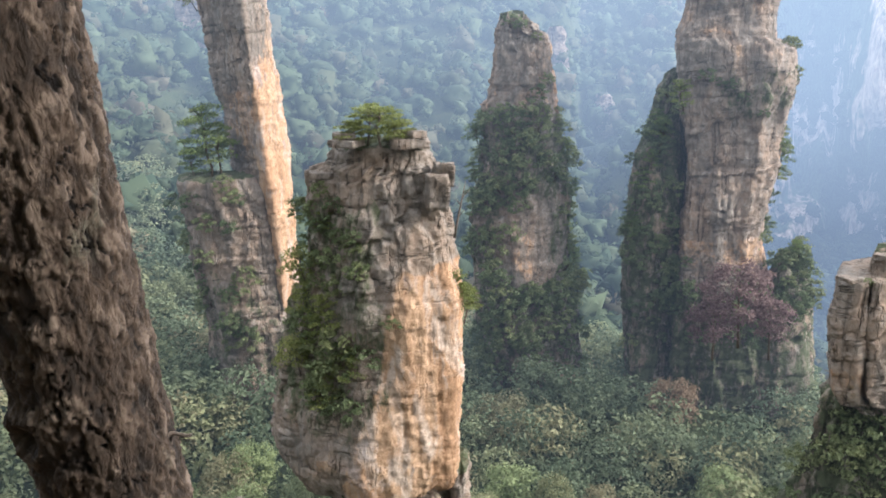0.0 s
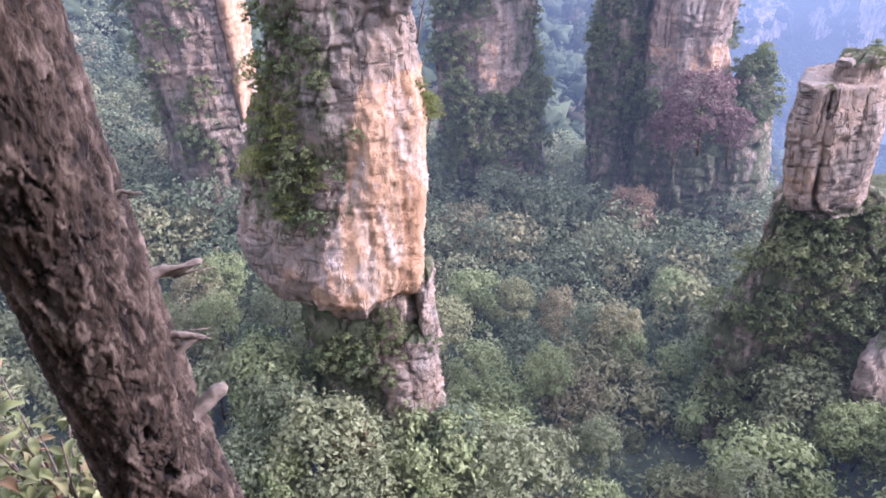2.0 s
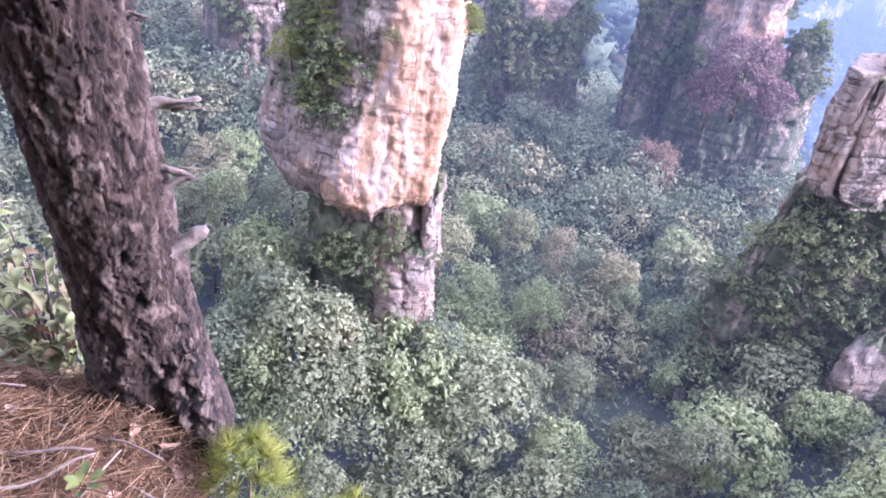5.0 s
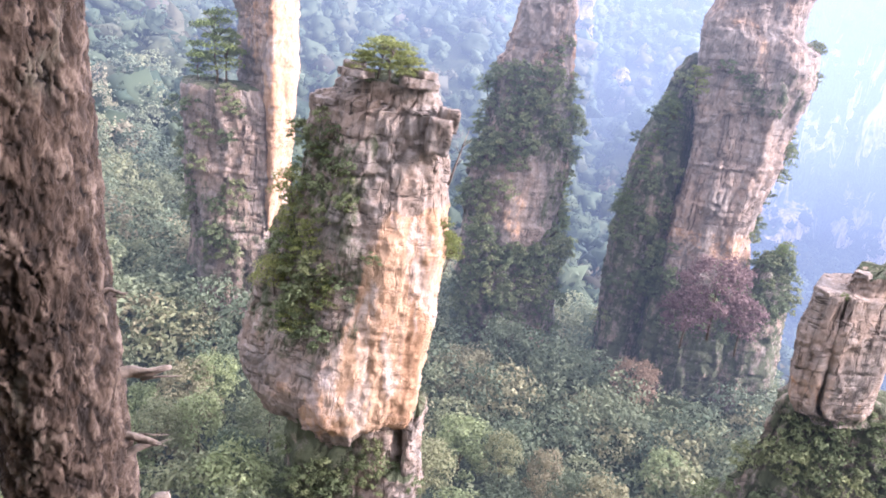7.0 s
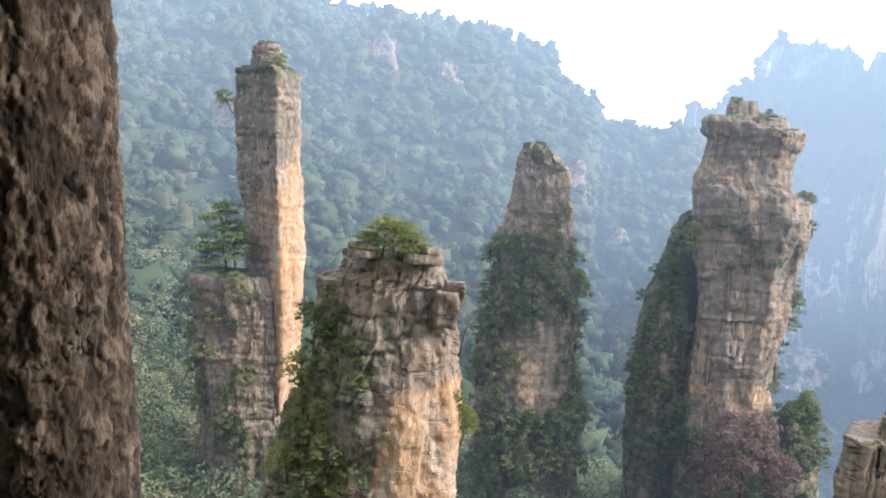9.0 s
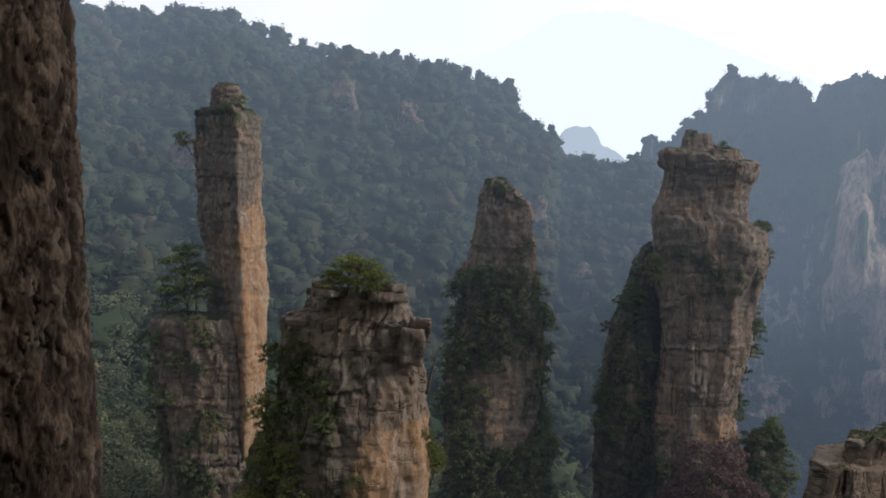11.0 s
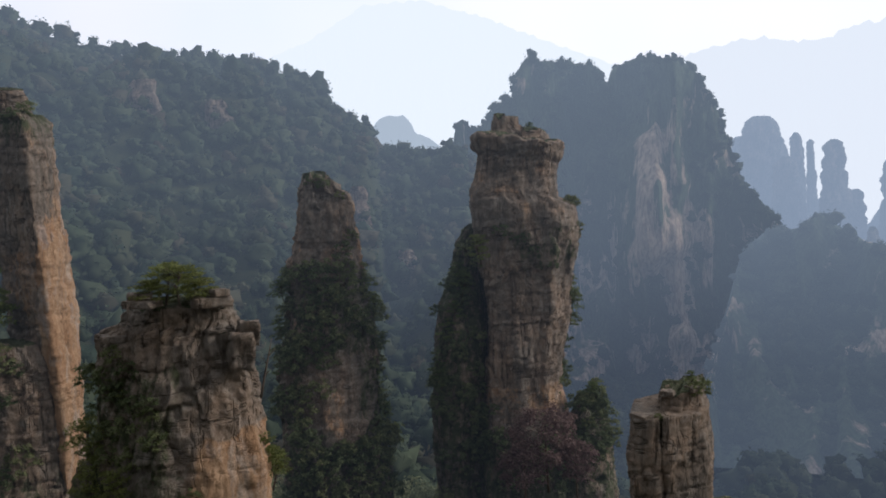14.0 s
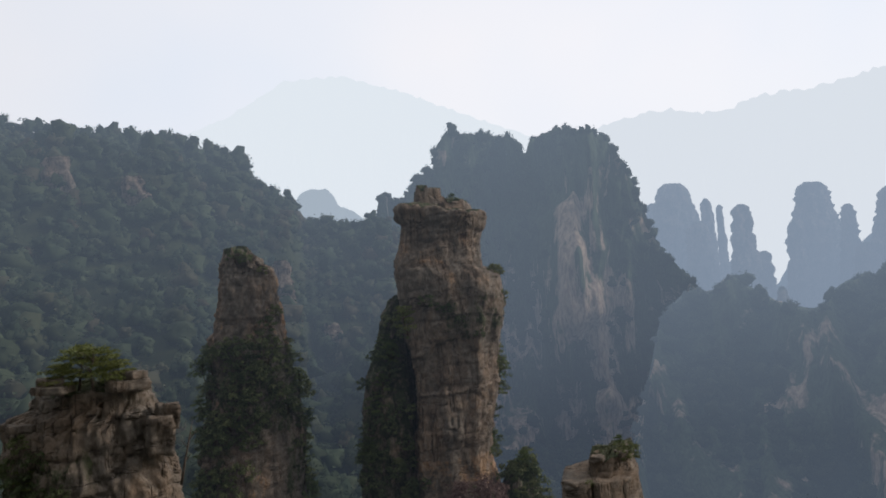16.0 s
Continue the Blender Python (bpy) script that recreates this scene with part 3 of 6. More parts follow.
# the nearest pillar: grey bedded head over an orange, undercut face
A_Y = 62.0
fresh_a = lambda P: 0.8 * smooth(-15.0, -16.8, P[:, 2] + 0.9 * vnoise(P / 2.2, 71)) * smooth(-0.6, 2.0, P[:, 0] - (-4.8 + 0.27 * (P[:, 2] + 16.2))) * smooth(-35.6, -33.6, P[:, 2]) + 0.36 * smooth(-26, -29, P[:, 2]) * smooth(-5.0, -7.0, P[:, 0])
moss_a = lambda P: 0.13 + 0.42 * smooth(-3.0, -7.0, P[:, 0]) * smooth(-8, -12, P[:, 2]) * smooth(-31, -27, P[:, 2])
near_pillar = pillar("near", "grey bedded sandstone pillar with an orange undercut face and shrubs", [
    dict(name="column", y=A_Y, depth=6.2, seed=3, step=0.16, outline=[(0.0, 0.15), (0.05, -0.32), (0.24, -0.74), (0.40, -0.98), (0.62, -0.97), (0.95, -0.68), (1.0, 0.0), (0.9, 0.8), (0.45, 1.0), (0.06, 0.7)],
         fresh=fresh_a, moss=moss_a, cap=0.3, block=0.34, rough=0.34,
         rows=[(-6.8, -8.4, -1.6), (-8.3, -8.6, -1.4), (-8.9, -10.6, -1.0), (-11.3, -11.2, -0.5), (-14.0, -11.4, 0.0), (-16.6, -11.6, 0.2), (-20.5, -13.2, 0.4), (-25.0, -14.6, 0.6), (-28.0, -15.2, 0.5),
               (-31.0, -15.7, 0.2), (-32.4, -15.5, 0.1), (-33.6, -14.9, 0.0), (-34.2, -14.4, -0.2), (-34.6, -12.6, -1.2), (-36.2, -10.8, -2.2)]),
    dict(name="pedestal", y=A_Y, depth=4.5, seed=8, step=0.22, outline=BOX, cap=0.3, block=0.4, moss=lambda P: 0.42 + 0.3 * smooth(-3.5, -6, P[:, 0]),
         rows=[(-33.8, -11.8, -0.6), (-38.2, -12.0, 0.0), (-42, -11.5, 0.3), (-48.5, -11, 0.8), (-66, -11, 1.0)]),
    dict(name="foot_buttress", y=A_Y - 3.4, depth=2.2, seed=10, step=0.16, outline=BOX, cap=0.8, block=0.25, moss=lambda P: 0.1 + 0 * P[:, 0],
         rows=[(-38.6, -2.4, 0.3), (-40.5, -4.2, 0.5), (-43.5, -5.0, 0.8), (-46.5, -5.0, 0.6), (-49.5, -4.0, 0.4), (-64, -4, 0.5)]),
    dict(name="east_block", y=A_Y - 1.8, depth=2.6, seed=12, step=0.16, outline=BOX, cap=0.5, moss=lambda P: 0.35 + 0 * P[:, 0],
         rows=[(-32.9, -0.9, 0.6), (-34.0, -1.3, 0.8), (-37.6, -1.4, 0.7), (-41.0, -1.2, 0.4)]),
])
rng = np.random.default_rng(5)
for sx, sy, sz, x, y, z, r in ((2.6, 2.4, 0.7, -2.8, 58.6, -6.9, 12), (2.0, 2.0, 0.5, -7.3, 58.6, -6.6, -20), (1.6, 1.8, 0.45, -7.5, 59.2, -6.1, 10), (1.3, 1.2, 0.5, -2.3, 58.4, -6.2, 40), (1.7, 1.6, 0.5, -9.6, 60.4, -9.1, 5),
                               (1.5, 1.6, 2.6, -1.0, 57.9, -11.4, 8), (1.4, 1.3, 1.6, -0.4, 58.6, -9.8, 0)):
    part("ledge_block", boulder(rng, sx, sy, sz, ROCK, int(10 + x * -3 + z), 0.05), near_pillar, "", pose(x, y, z, 0, 3, r))

# the tall blade to the west
B_Y = 95.0
fresh_b = lambda P: smooth(0.0, 0.7, P[:, 0] - np.interp(P[:, 2], [-29, -25, -19, -12, -3.5, 9], [-20.7, -21.6, -22.5, -21.9, -21.3, -21.8])) * (0.42 + 0.30 * smooth(4, -6, P[:, 2])) * smooth(-31.0, -29.0, P[:, 2]) + 0.5 * smooth(-2.6, -4.0, P[:, 2]) * smooth(-13.0, -11.0, P[:, 2]) * smooth(-27, -25.5, P[:, 0])
pillar("blade", "tall thin sandstone blade with a dark side and a lit orange side", [
    dict(name="column", y=B_Y, depth=5.0, seed=21, step=0.19, outline=[(0.0, 0.55), (0.26, -0.25), (0.57, -1.0), (0.62, -0.98), (0.86, -0.45), (1.0, 0.1), (0.8, 0.95), (0.3, 0.9)], fresh=fresh_b, cap=0.5, block=0.30, rough=0.30, mat=ROCK, calm=0.55,
         moss=lambda P: 0.22 + 0.35 * smooth(6, 9, P[:, 2]),
         rows=[(10.6, -27.3, -20.3), (9.6, -27.5, -19.4), (5.6, -27.3, -19.0), (-1.0, -26.9, -18.8), (-5, -26.4, -18.7), (-9.8, -25.9, -18.6), (-13, -25.4, -18.5), (-19, -25.2, -18.3), (-24.5, -25.2, -18.2), (-29.0, -25.0, -18.4), (-30.4, -25.0, -19.2), (-31.2, -25.2, -18.2), (-40, -26, -18), (-60, -27, -18)]),
    dict(name="shoulder", y=B_Y - 1.2, depth=4.2, seed=23, step=0.22, outline=BOX, cap=0.7, moss=lambda P: 0.30 + 0.2 * smooth(-22, -28, P[:, 2]),
         rows=[(-13.2, -31.6, -22.0), (-16, -31.9, -20.8), (-22, -31.3, -19.9), (-27, -30.8, -19.7), (-31, -30.4, -19.2), (-36, -30.2, -18.8), (-60, -31, -18.5)]),
    dict(name="summit_block", y=B_Y, depth=1.5, seed=25, step=0.14, outline=BOX, cap=0.3, block=0.12, rough=0.12, rows=[(13.4, -24.9, -22.1), (12.8, -25.1, -21.9), (10.4, -25.6, -21.0)]),
])

# the middle pillar, half hidden by shrubs
C_Y = 115.0
pillar("middle", "narrow sandstone pillar half hidden by shrubs and small pines", [
    dict(name="column", y=C_Y, depth=6.0, seed=31, step=0.24, outline=BOX, cap=0.5, mat=ROCK, block=0.42, rough=0.45, wob=1.2, uneven=0.8,
         fresh=lambda P: 0.42 * smooth(-11.5, -8.5, P[:, 2]) * smooth(2.5, -1, P[:, 2]) + 0.5 * smooth(-20, -27, P[:, 2] + 2 * vnoise(P / 3, 7)) * smooth(-38, -31, P[:, 2] + 2 * vnoise(P / 3, 8)) * smooth(6.0, 9.0, P[:, 0]) * smooth(13.5, 10.5, P[:, 0]) + 0.4 * smooth(14.5, 16, P[:, 0]),
         moss=lambda P: 0.26 + 0.3 * smooth(-9, -12, P[:, 2]) * (1 - smooth(-20, -24, P[:, 2]) * smooth(-35, -31, P[:, 2]) * smooth(5.0, 8.0, P[:, 0]) * smooth(14.5, 12.5, P[:, 0])),
         rows=[(3.4, 7.9, 11.6), (2.6, 7.6, 11.9), (2.3, 7.4, 13.0), (0.9, 7.1, 13.3), (0.4, 7.0, 14.7), (-4.0, 6.7, 14.9), (-5.0, 6.4, 15.7), (-7.6, 6.2, 15.7), (-8.4, 5.4, 15.8), (-15, 4.8, 16.6), (-20.8, 3.4, 16.8), (-27.5, 2.8, 17.2), (-32.5, 2.8, 17.6), (-41, 3.8, 18.6), (-48, 5, 19.5), (-66, 5, 20)]),
])

# the broad-topped pillar to the east with its dark flank
D_Y = 112.0
pillar("tower", "broad topped sandstone tower with a projecting cap and dark mossy bands", [
    dict(name="column", y=D_Y, depth=7.0, seed=41, step=0.24, outline=[(0.0, -0.2), (0.06, -0.72), (0.42, -0.92), (0.80, -0.96), (0.97, -0.6), (1.0, 0.2), (0.8, 0.9), (0.2, 0.9)], cap=0.4, mat=ROCK, block=0.34, rough=0.30, wob=0.3, tilt=1.8, uneven=0.35,
         fresh=lambda P: 0.40 * smooth(6, 3, P[:, 2]) * smooth(-7, -2, P[:, 2]) + 0.85 * smooth(-14, -16, P[:, 2]) * smooth(0, 0.8, P[:, 0] - (45.0 + 0.12 * (P[:, 2] + 16))) + 0.5 * smooth(-26.5, -27.5, P[:, 2]) * smooth(-33, -31, P[:, 2]),
         moss=lambda P: 0.16 + 0.36 * smooth(-2.0, -6.5, P[:, 2]) * smooth(-15.5, -8.0, P[:, 2]) * smooth(31.5, 37, P[:, 0]) + 0.5 * smooth(-30, -36, P[:, 2]),
         rows=[(7.7, 32.2, 45.2), (7.3, 31.4, 46.1), (6.3, 31.5, 46.0), (5.4, 32.0, 45.6), (4.9, 32.7, 45.0), (2.8, 32.5, 44.6), (-0.2, 31.2, 44.8), (-1.4, 31.1, 47.3), (-6, 31.6, 47.9), (-10, 31.8, 47.0), (-15.5, 32.4, 45.9), (-22, 32.7, 44.5), (-27, 32.3, 43.8), (-30, 32.1, 44.2), (-37, 31.4, 46), (-66, 31, 48)]),
    dict(name="summit_block", y=D_Y - 1, depth=2.0, seed=43, step=0.16, outline=BOX, cap=0.3, block=0.2, rough=0.15, rows=[(10.3, 34.6, 38.8), (9.4, 34.4, 38.9), (8.9, 34.2, 39.8), (7.0, 33.6, 40.8)], uneven=0.9, wob=0.5),
    dict(name="summit_ledge", y=D_Y - 1.5, depth=2.2, seed=44, step=0.18, outline=BOX, cap=0.2, block=0.2, rough=0.15, rows=[(8.6, 38.6, 42.4), (7.4, 38.2, 43.2), (6.0, 38.0, 43.6)], uneven=0.5),
    # besides real moss, the high moss value paints this flank's shade
    dict(name="west_flank", y=D_Y + 3, depth=6.0, seed=45, step=0.3, outline=BOX, cap=0.8, moss=lambda P: 0.62 + 0 * P[:, 0],
         rows=[(-5.0, 30.6, 33.5), (-9.5, 28.8, 34), (-15.8, 26.7, 34), (-22, 25.4, 34), (-29, 24.8, 34), (-45, 25.2, 34), (-66, 25, 34)]),
    dict(name="east_buttress", y=D_Y - 2, depth=5.0, seed=47, step=0.26, outline=BOX, cap=0.8, moss=lambda P: 0.62 + 0 * P[:, 0],
         rows=[(-30.5, 45.6, 48.6), (-32.5, 44.5, 49.8), (-37, 43, 50.8), (-45, 42, 51.5), (-66, 41, 52)]),
])

# the low block to the east
E_Y = 64.0
block_pillar = pillar("block", "square grey sandstone block on a wooded spur, cracked down the middle", [
    dict(name="column", y=E_Y, depth=4.2, seed=51, step=0.16, outline=[(0.0, -0.3), (0.04, -0.8), (0.34, -0.95), (0.37, -0.62), (0.41, -0.98), (0.95, -0.85), (1.0, -0.3), (0.95, 0.8), (0.4, 1.0), (0.05, 0.7)], cap=0.15, block=0.15, rough=0.12, top_moss=0.15,
         moss=lambda P: 0.12 + 0.4 * smooth(-28.5, -30.5, P[:, 2]), fresh=lambda P: 0.4 * smooth(-25.5, -27, P[:, 2]) * smooth(-30.5, -29, P[:, 2]),
         rows=[(-19.4, 31.3, 39.1), (-22.8, 31.0, 39.3), (-24.5, 31.0, 39.4), (-28.6, 31.3, 39.0), (-29.8, 32.0, 38.9), (-30.6, 34.0, 38.7), (-31.0, 34.0, 39.5)], wob=0.2, uneven=0.1),
    dict(name="upper_block", y=E_Y + 0.2, depth=2.9, seed=53, step=0.15, outline=BOX, cap=0.3, block=0.18, rough=0.16, moss=lambda P: 0.3 + 0 * P[:, 0],
         rows=[(-17.9, 34.4, 39.0), (-19.0, 34.2, 39.1), (-20.4, 34.2, 39.1)]),
    dict(name="spur", y=E_Y + 1.0, depth=4.6, seed=55, step=0.34, outline=BOX, cap=1.0, block=0.5, rough=0.6, moss=lambda P: 0.62 + 0 * P[:, 0],
         rows=[(-29.8, 32.2, 41.8), (-32, 31.0, 44.0), (-38, 28.8, 48), (-46, 26.6, 51), (-66, 24, 54)]),
])
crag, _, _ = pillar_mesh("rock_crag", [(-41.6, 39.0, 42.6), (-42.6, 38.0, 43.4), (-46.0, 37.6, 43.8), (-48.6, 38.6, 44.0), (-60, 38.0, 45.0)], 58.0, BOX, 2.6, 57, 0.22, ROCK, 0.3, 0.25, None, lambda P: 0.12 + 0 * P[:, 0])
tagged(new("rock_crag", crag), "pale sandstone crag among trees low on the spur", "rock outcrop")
for sx, sy, sz, x, y, z, r in ((1.2, 1.6, 0.35, 31.0, 61.2, -19.4, 20), (1.0, 1.2, 0.5, 33.8, 61.9, -18.0, 45), (0.9, 1.0, 0.5, 36.2, 61.9, -17.9, 10)):
    part("ledge_block", boulder(rng, sx, sy, sz, ROCK, int(x), 0.04), block_pillar, "", pose(x, y, z, 0, 0, r))


# ---- far cliffs and mountains ----
def cliff_material(name, haze_glow, rocky, green=(0.05, 0.07, 0.04)):
    """Wooded cliffs: bare pale rock where the ribs stand proud, woods elsewhere."""
    m = Nodes(name)
    streak = m.noise(m.mapped((0.075, 0.075, 0.018)), 1.0, 6, 0.62, 0.35)
    fine = m.noise(m.mapped((0.4, 0.4, 0.12)), 1.0, 5, 0.65, 0.4)
    patch = m.noise(m.mapped((0.020, 0.020, 0.017)), 1.0, 5, 0.6, 0.5)
    f = m.math("ADD", m.math("MULTIPLY", streak, 0.5), m.math("MULTIPLY", patch, 0.5))
    f = m.math("ADD", f, m.math("MULTIPLY", m.attr("proud"), 0.16))
    stone = m.mix(m.span(fine, 0.40, 0.60), (0.56, 0.44, 0.33), (0.28, 0.215, 0.16))
    veg = m.mix(m.span(fine, 0.4, 0.6), green, tuple(c * 1.7 for c in green))
    geo = m.n("NewGeometry")
    sep = m.n("SeparateXYZ")
    m.link(geo.outputs["Position"], sep.inputs[0])
    f = m.math("ADD", f, m.span(sep.outputs[2], -80, 75, 0.06, -0.08))
    col = m.mix(m.span(f, rocky, rocky + 0.05), veg, stone)
    return m.finish(col, 0.95, m.bump(fine, 0.7, 3.0), 0.1, *haze_glow(m))


def wall_mesh(name, tops, d, base, ribs, seed, material, step=2.5, thick=40.0, batter=0.18, rise=2.0):
    """A far cliff whose skyline is given by bearing and height angle, with ribs down its face."""
    az = np.array([t[0] for t in tops])
    el = np.array([t[1] for t in tops])
    a = np.arange(az[0], az[-1], np.degrees(step / d))
    top = d * np.tan(np.radians(np.interp(a, az, el)))
    top = top + rise * fbm(np.stack([a * d / 57.3 / 14, 0 * a, 0 * a], 1), 4, seed)
    nv = max(12, int((top.max() - base) / step))
    v = np.linspace(0, 1, nv)[:, None]
    Z = base + (top[None] - base) * v
    x0 = np.repeat((a * d / 57.3)[None], nv, 0)
    q = np.stack([x0, Z, 0 * Z], -1).reshape(-1, 3)
    rib = np.abs(fbm(q * [1 / 48.0, 1 / 300.0, 1], 4, seed + 3)).reshape(Z.shape) * ribs + fbm(q * [1 / 11.0, 1 / 34.0, 1], 4, seed + 6).reshape(Z.shape) * ribs * 0.13
    # buttresses end at different heights and step back
    rib = rib + ribs * 0.3 * smooth(-0.15, 0.25, fbm(q * [1 / 30.0, 1 / 75.0, 1], 2, seed + 9)).reshape(Z.shape)
    R = d + rib - ribs * 0.4 + (Z - top.max()) * batter + 0 * v
    ang = np.radians(np.repeat(a[None], nv, 0))
    Z = Z * R / d
    P = np.stack([R * np.sin(ang), R * np.cos(ang), Z], -1)
    back = P[::-1].copy()
    r = np.hypot(back[..., 0], back[..., 1])
    grow = (r + thick + 0.3 * (top[None] - back[..., 2])) / r
    back[..., 0] *= grow
    back[..., 1] *= grow
    allp = np.concatenate([P, back[::4]])
    f = grid_faces(len(a), len(allp))
    proud = 0.5 - np.clip(np.concatenate([rib, rib[::-1][::4]]) / (1.4 * ribs), 0, 1)
    return mesh_from(name, allp.reshape(-1, 3), f, material, True, proud=proud.ravel()), (P, rib)


# these cliffs carry their haze as glow in their own material
CLIFF_N = cliff_material("hazy_cliff", HAZE_FAR, 0.50)
CLIFF_S = cliff_material("faint_cliff", HAZE_SPIRE, 0.53)
SKYLINES = {}


def backdrop(name, tops, d, base, ribs, seed, material, label, **kw):
    me, face = wall_mesh(name, tops, d, base, ribs, seed, material, **kw)
    SKYLINES[name] = face
    return tagged(new(name, me), label, "mountain", kind="structure")


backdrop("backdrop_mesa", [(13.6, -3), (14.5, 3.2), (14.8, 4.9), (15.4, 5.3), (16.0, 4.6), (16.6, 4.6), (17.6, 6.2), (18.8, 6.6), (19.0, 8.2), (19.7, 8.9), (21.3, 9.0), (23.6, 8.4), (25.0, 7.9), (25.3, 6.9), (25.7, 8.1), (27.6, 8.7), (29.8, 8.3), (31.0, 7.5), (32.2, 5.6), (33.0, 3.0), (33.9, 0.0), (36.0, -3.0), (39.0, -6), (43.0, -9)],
         640.0, -165.0, 56.0, 61, CLIFF_N, "wooded table mountain with pale streaked cliffs under painted haze", step=2.4)
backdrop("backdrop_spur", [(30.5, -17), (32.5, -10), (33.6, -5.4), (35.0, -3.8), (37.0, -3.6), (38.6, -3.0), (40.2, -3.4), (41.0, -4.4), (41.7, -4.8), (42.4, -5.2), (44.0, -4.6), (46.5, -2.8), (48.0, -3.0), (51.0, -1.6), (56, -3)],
         500.0, -170.0, 40.0, 71, cliff_material("wooded_spur", HAZE_SPUR, 0.62), "wooded spur with pale rock ribs under painted haze", step=2.8, rise=5.0, batter=0.75)
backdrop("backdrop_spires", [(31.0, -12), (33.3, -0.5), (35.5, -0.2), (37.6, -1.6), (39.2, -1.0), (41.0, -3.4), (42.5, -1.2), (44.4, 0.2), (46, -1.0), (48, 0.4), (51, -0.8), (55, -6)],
         930.0, -135.0, 60.0, 63, CLIFF_S, "faint wooded ridge carrying rock spires under painted haze", step=4.0, rise=6.0)
SPIRE_ROCK = rock_material("hazy_spire_rock", (0.20, 0.18, 0.15), (0.30, 0.23, 0.17), (0.5, 0.36, 0.25), (0.42, 0.28, 0.18), (0.06, 0.08, 0.05), HAZE_SPIRE, 6.0)
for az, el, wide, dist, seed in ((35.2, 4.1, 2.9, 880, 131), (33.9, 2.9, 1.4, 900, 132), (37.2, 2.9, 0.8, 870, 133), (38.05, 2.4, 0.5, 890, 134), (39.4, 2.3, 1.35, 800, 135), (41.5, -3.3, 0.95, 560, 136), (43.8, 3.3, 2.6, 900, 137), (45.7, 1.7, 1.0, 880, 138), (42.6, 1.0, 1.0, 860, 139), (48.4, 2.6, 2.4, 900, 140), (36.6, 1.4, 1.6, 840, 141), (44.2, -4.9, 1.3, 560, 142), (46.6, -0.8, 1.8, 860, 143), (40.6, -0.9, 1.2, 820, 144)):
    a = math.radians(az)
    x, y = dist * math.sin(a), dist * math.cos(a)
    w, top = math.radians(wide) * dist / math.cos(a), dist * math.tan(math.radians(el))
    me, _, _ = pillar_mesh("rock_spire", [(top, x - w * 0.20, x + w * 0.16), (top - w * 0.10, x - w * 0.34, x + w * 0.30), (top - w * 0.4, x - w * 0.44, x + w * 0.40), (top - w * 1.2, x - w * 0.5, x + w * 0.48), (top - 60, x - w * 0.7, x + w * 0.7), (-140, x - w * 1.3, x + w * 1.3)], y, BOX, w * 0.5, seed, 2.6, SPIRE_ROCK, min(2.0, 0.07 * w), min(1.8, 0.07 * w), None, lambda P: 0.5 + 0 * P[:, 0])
    tagged(new("backdrop_spire", me), "faint bluish rock spire under painted haze", "rock spire", kind="structure")
backdrop("backdrop_small_mesa", [(8.3, 2), (8.8, 4.7), (9.3, 5.5), (10.2, 5.75), (11.2, 5.7), (11.7, 5.2), (12.0, 4.4), (12.9, 4.2), (13.6, 3.6), (15, 2)], 1500.0, -130.0, 30.0, 65, cliff_material("veiled_cliff", HAZE_MESA, 0.6), "small mesa far beyond the saddle, veiled by painted haze", step=5.0)
# both ridges glow close to sky white, imitating thick haze by emission
veiled = cliff_material("veiled_ridge", HAZE_RIDGE, 0.6)
backdrop("backdrop_west_ridge", [(-8, 4), (-3, 7.5), (0.2, 9.2), (4.7, 10.9), (8.8, 13.2), (12.8, 13.4), (16.7, 12.2), (21, 10.4), (26, 8.2), (32, 5)], 2900.0, -130.0, 150.0, 67, veiled, "mountain ridge almost lost in painted white haze", step=14.0, rise=5.0, thick=300.0)
backdrop("backdrop_east_ridge", [(22, 5), (27, 7.2), (31.7, 8.8), (35.6, 9.1), (38.1, 8.5), (41.8, 9.3), (45.2, 9.4), (49.0, 10.0), (56, 11), (64, 8)], 2400.0, -130.0, 120.0, 69, cliff_material("hazed_ridge", lambda m: ((0.95, 1.03, 1.06), 0.955), 0.6), "long mountain ridge veiled by painted haze", step=12.0, rise=7.0, thick=300.0)

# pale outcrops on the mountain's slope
ROCK_SLOPE = rock_material("slope_sandstone", (0.19, 0.16, 0.13), (0.26, 0.20, 0.15), (0.50, 0.36, 0.25), (0.42, 0.28, 0.18), (0.045, 0.06, 0.035), HAZE_MID, 3.0)
for az, top, w, h, seed in ((-6.0, 54, 12, 22, 81), (-1.4, 46, 12, 18, 82), (7.8, 6, 9, 30, 83), (-16.5, 20, 13, 24, 84), (10.9, -22, 7, 14, 85)):
    ds = np.linspace(160, 470, 200)
    a = math.radians(az)
    zs_ = canopy(ds * math.sin(a), ds * math.cos(a))
    d = ds[int(np.argmin(np.abs(zs_ - (top - h * 0.35)) + 1e-3 * ds))]
    x, y = d * math.sin(a), d * math.cos(a)
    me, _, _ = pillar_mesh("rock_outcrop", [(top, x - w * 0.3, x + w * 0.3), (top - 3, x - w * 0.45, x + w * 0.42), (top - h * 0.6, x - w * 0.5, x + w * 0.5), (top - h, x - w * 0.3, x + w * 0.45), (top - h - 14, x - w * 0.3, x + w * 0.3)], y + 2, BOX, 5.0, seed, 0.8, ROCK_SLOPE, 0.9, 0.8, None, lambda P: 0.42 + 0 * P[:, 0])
    tagged(new("rock_outcrop", me), "pale sandstone outcrop among trees on the mountain slope", "rock outcrop", "slope outcrops")

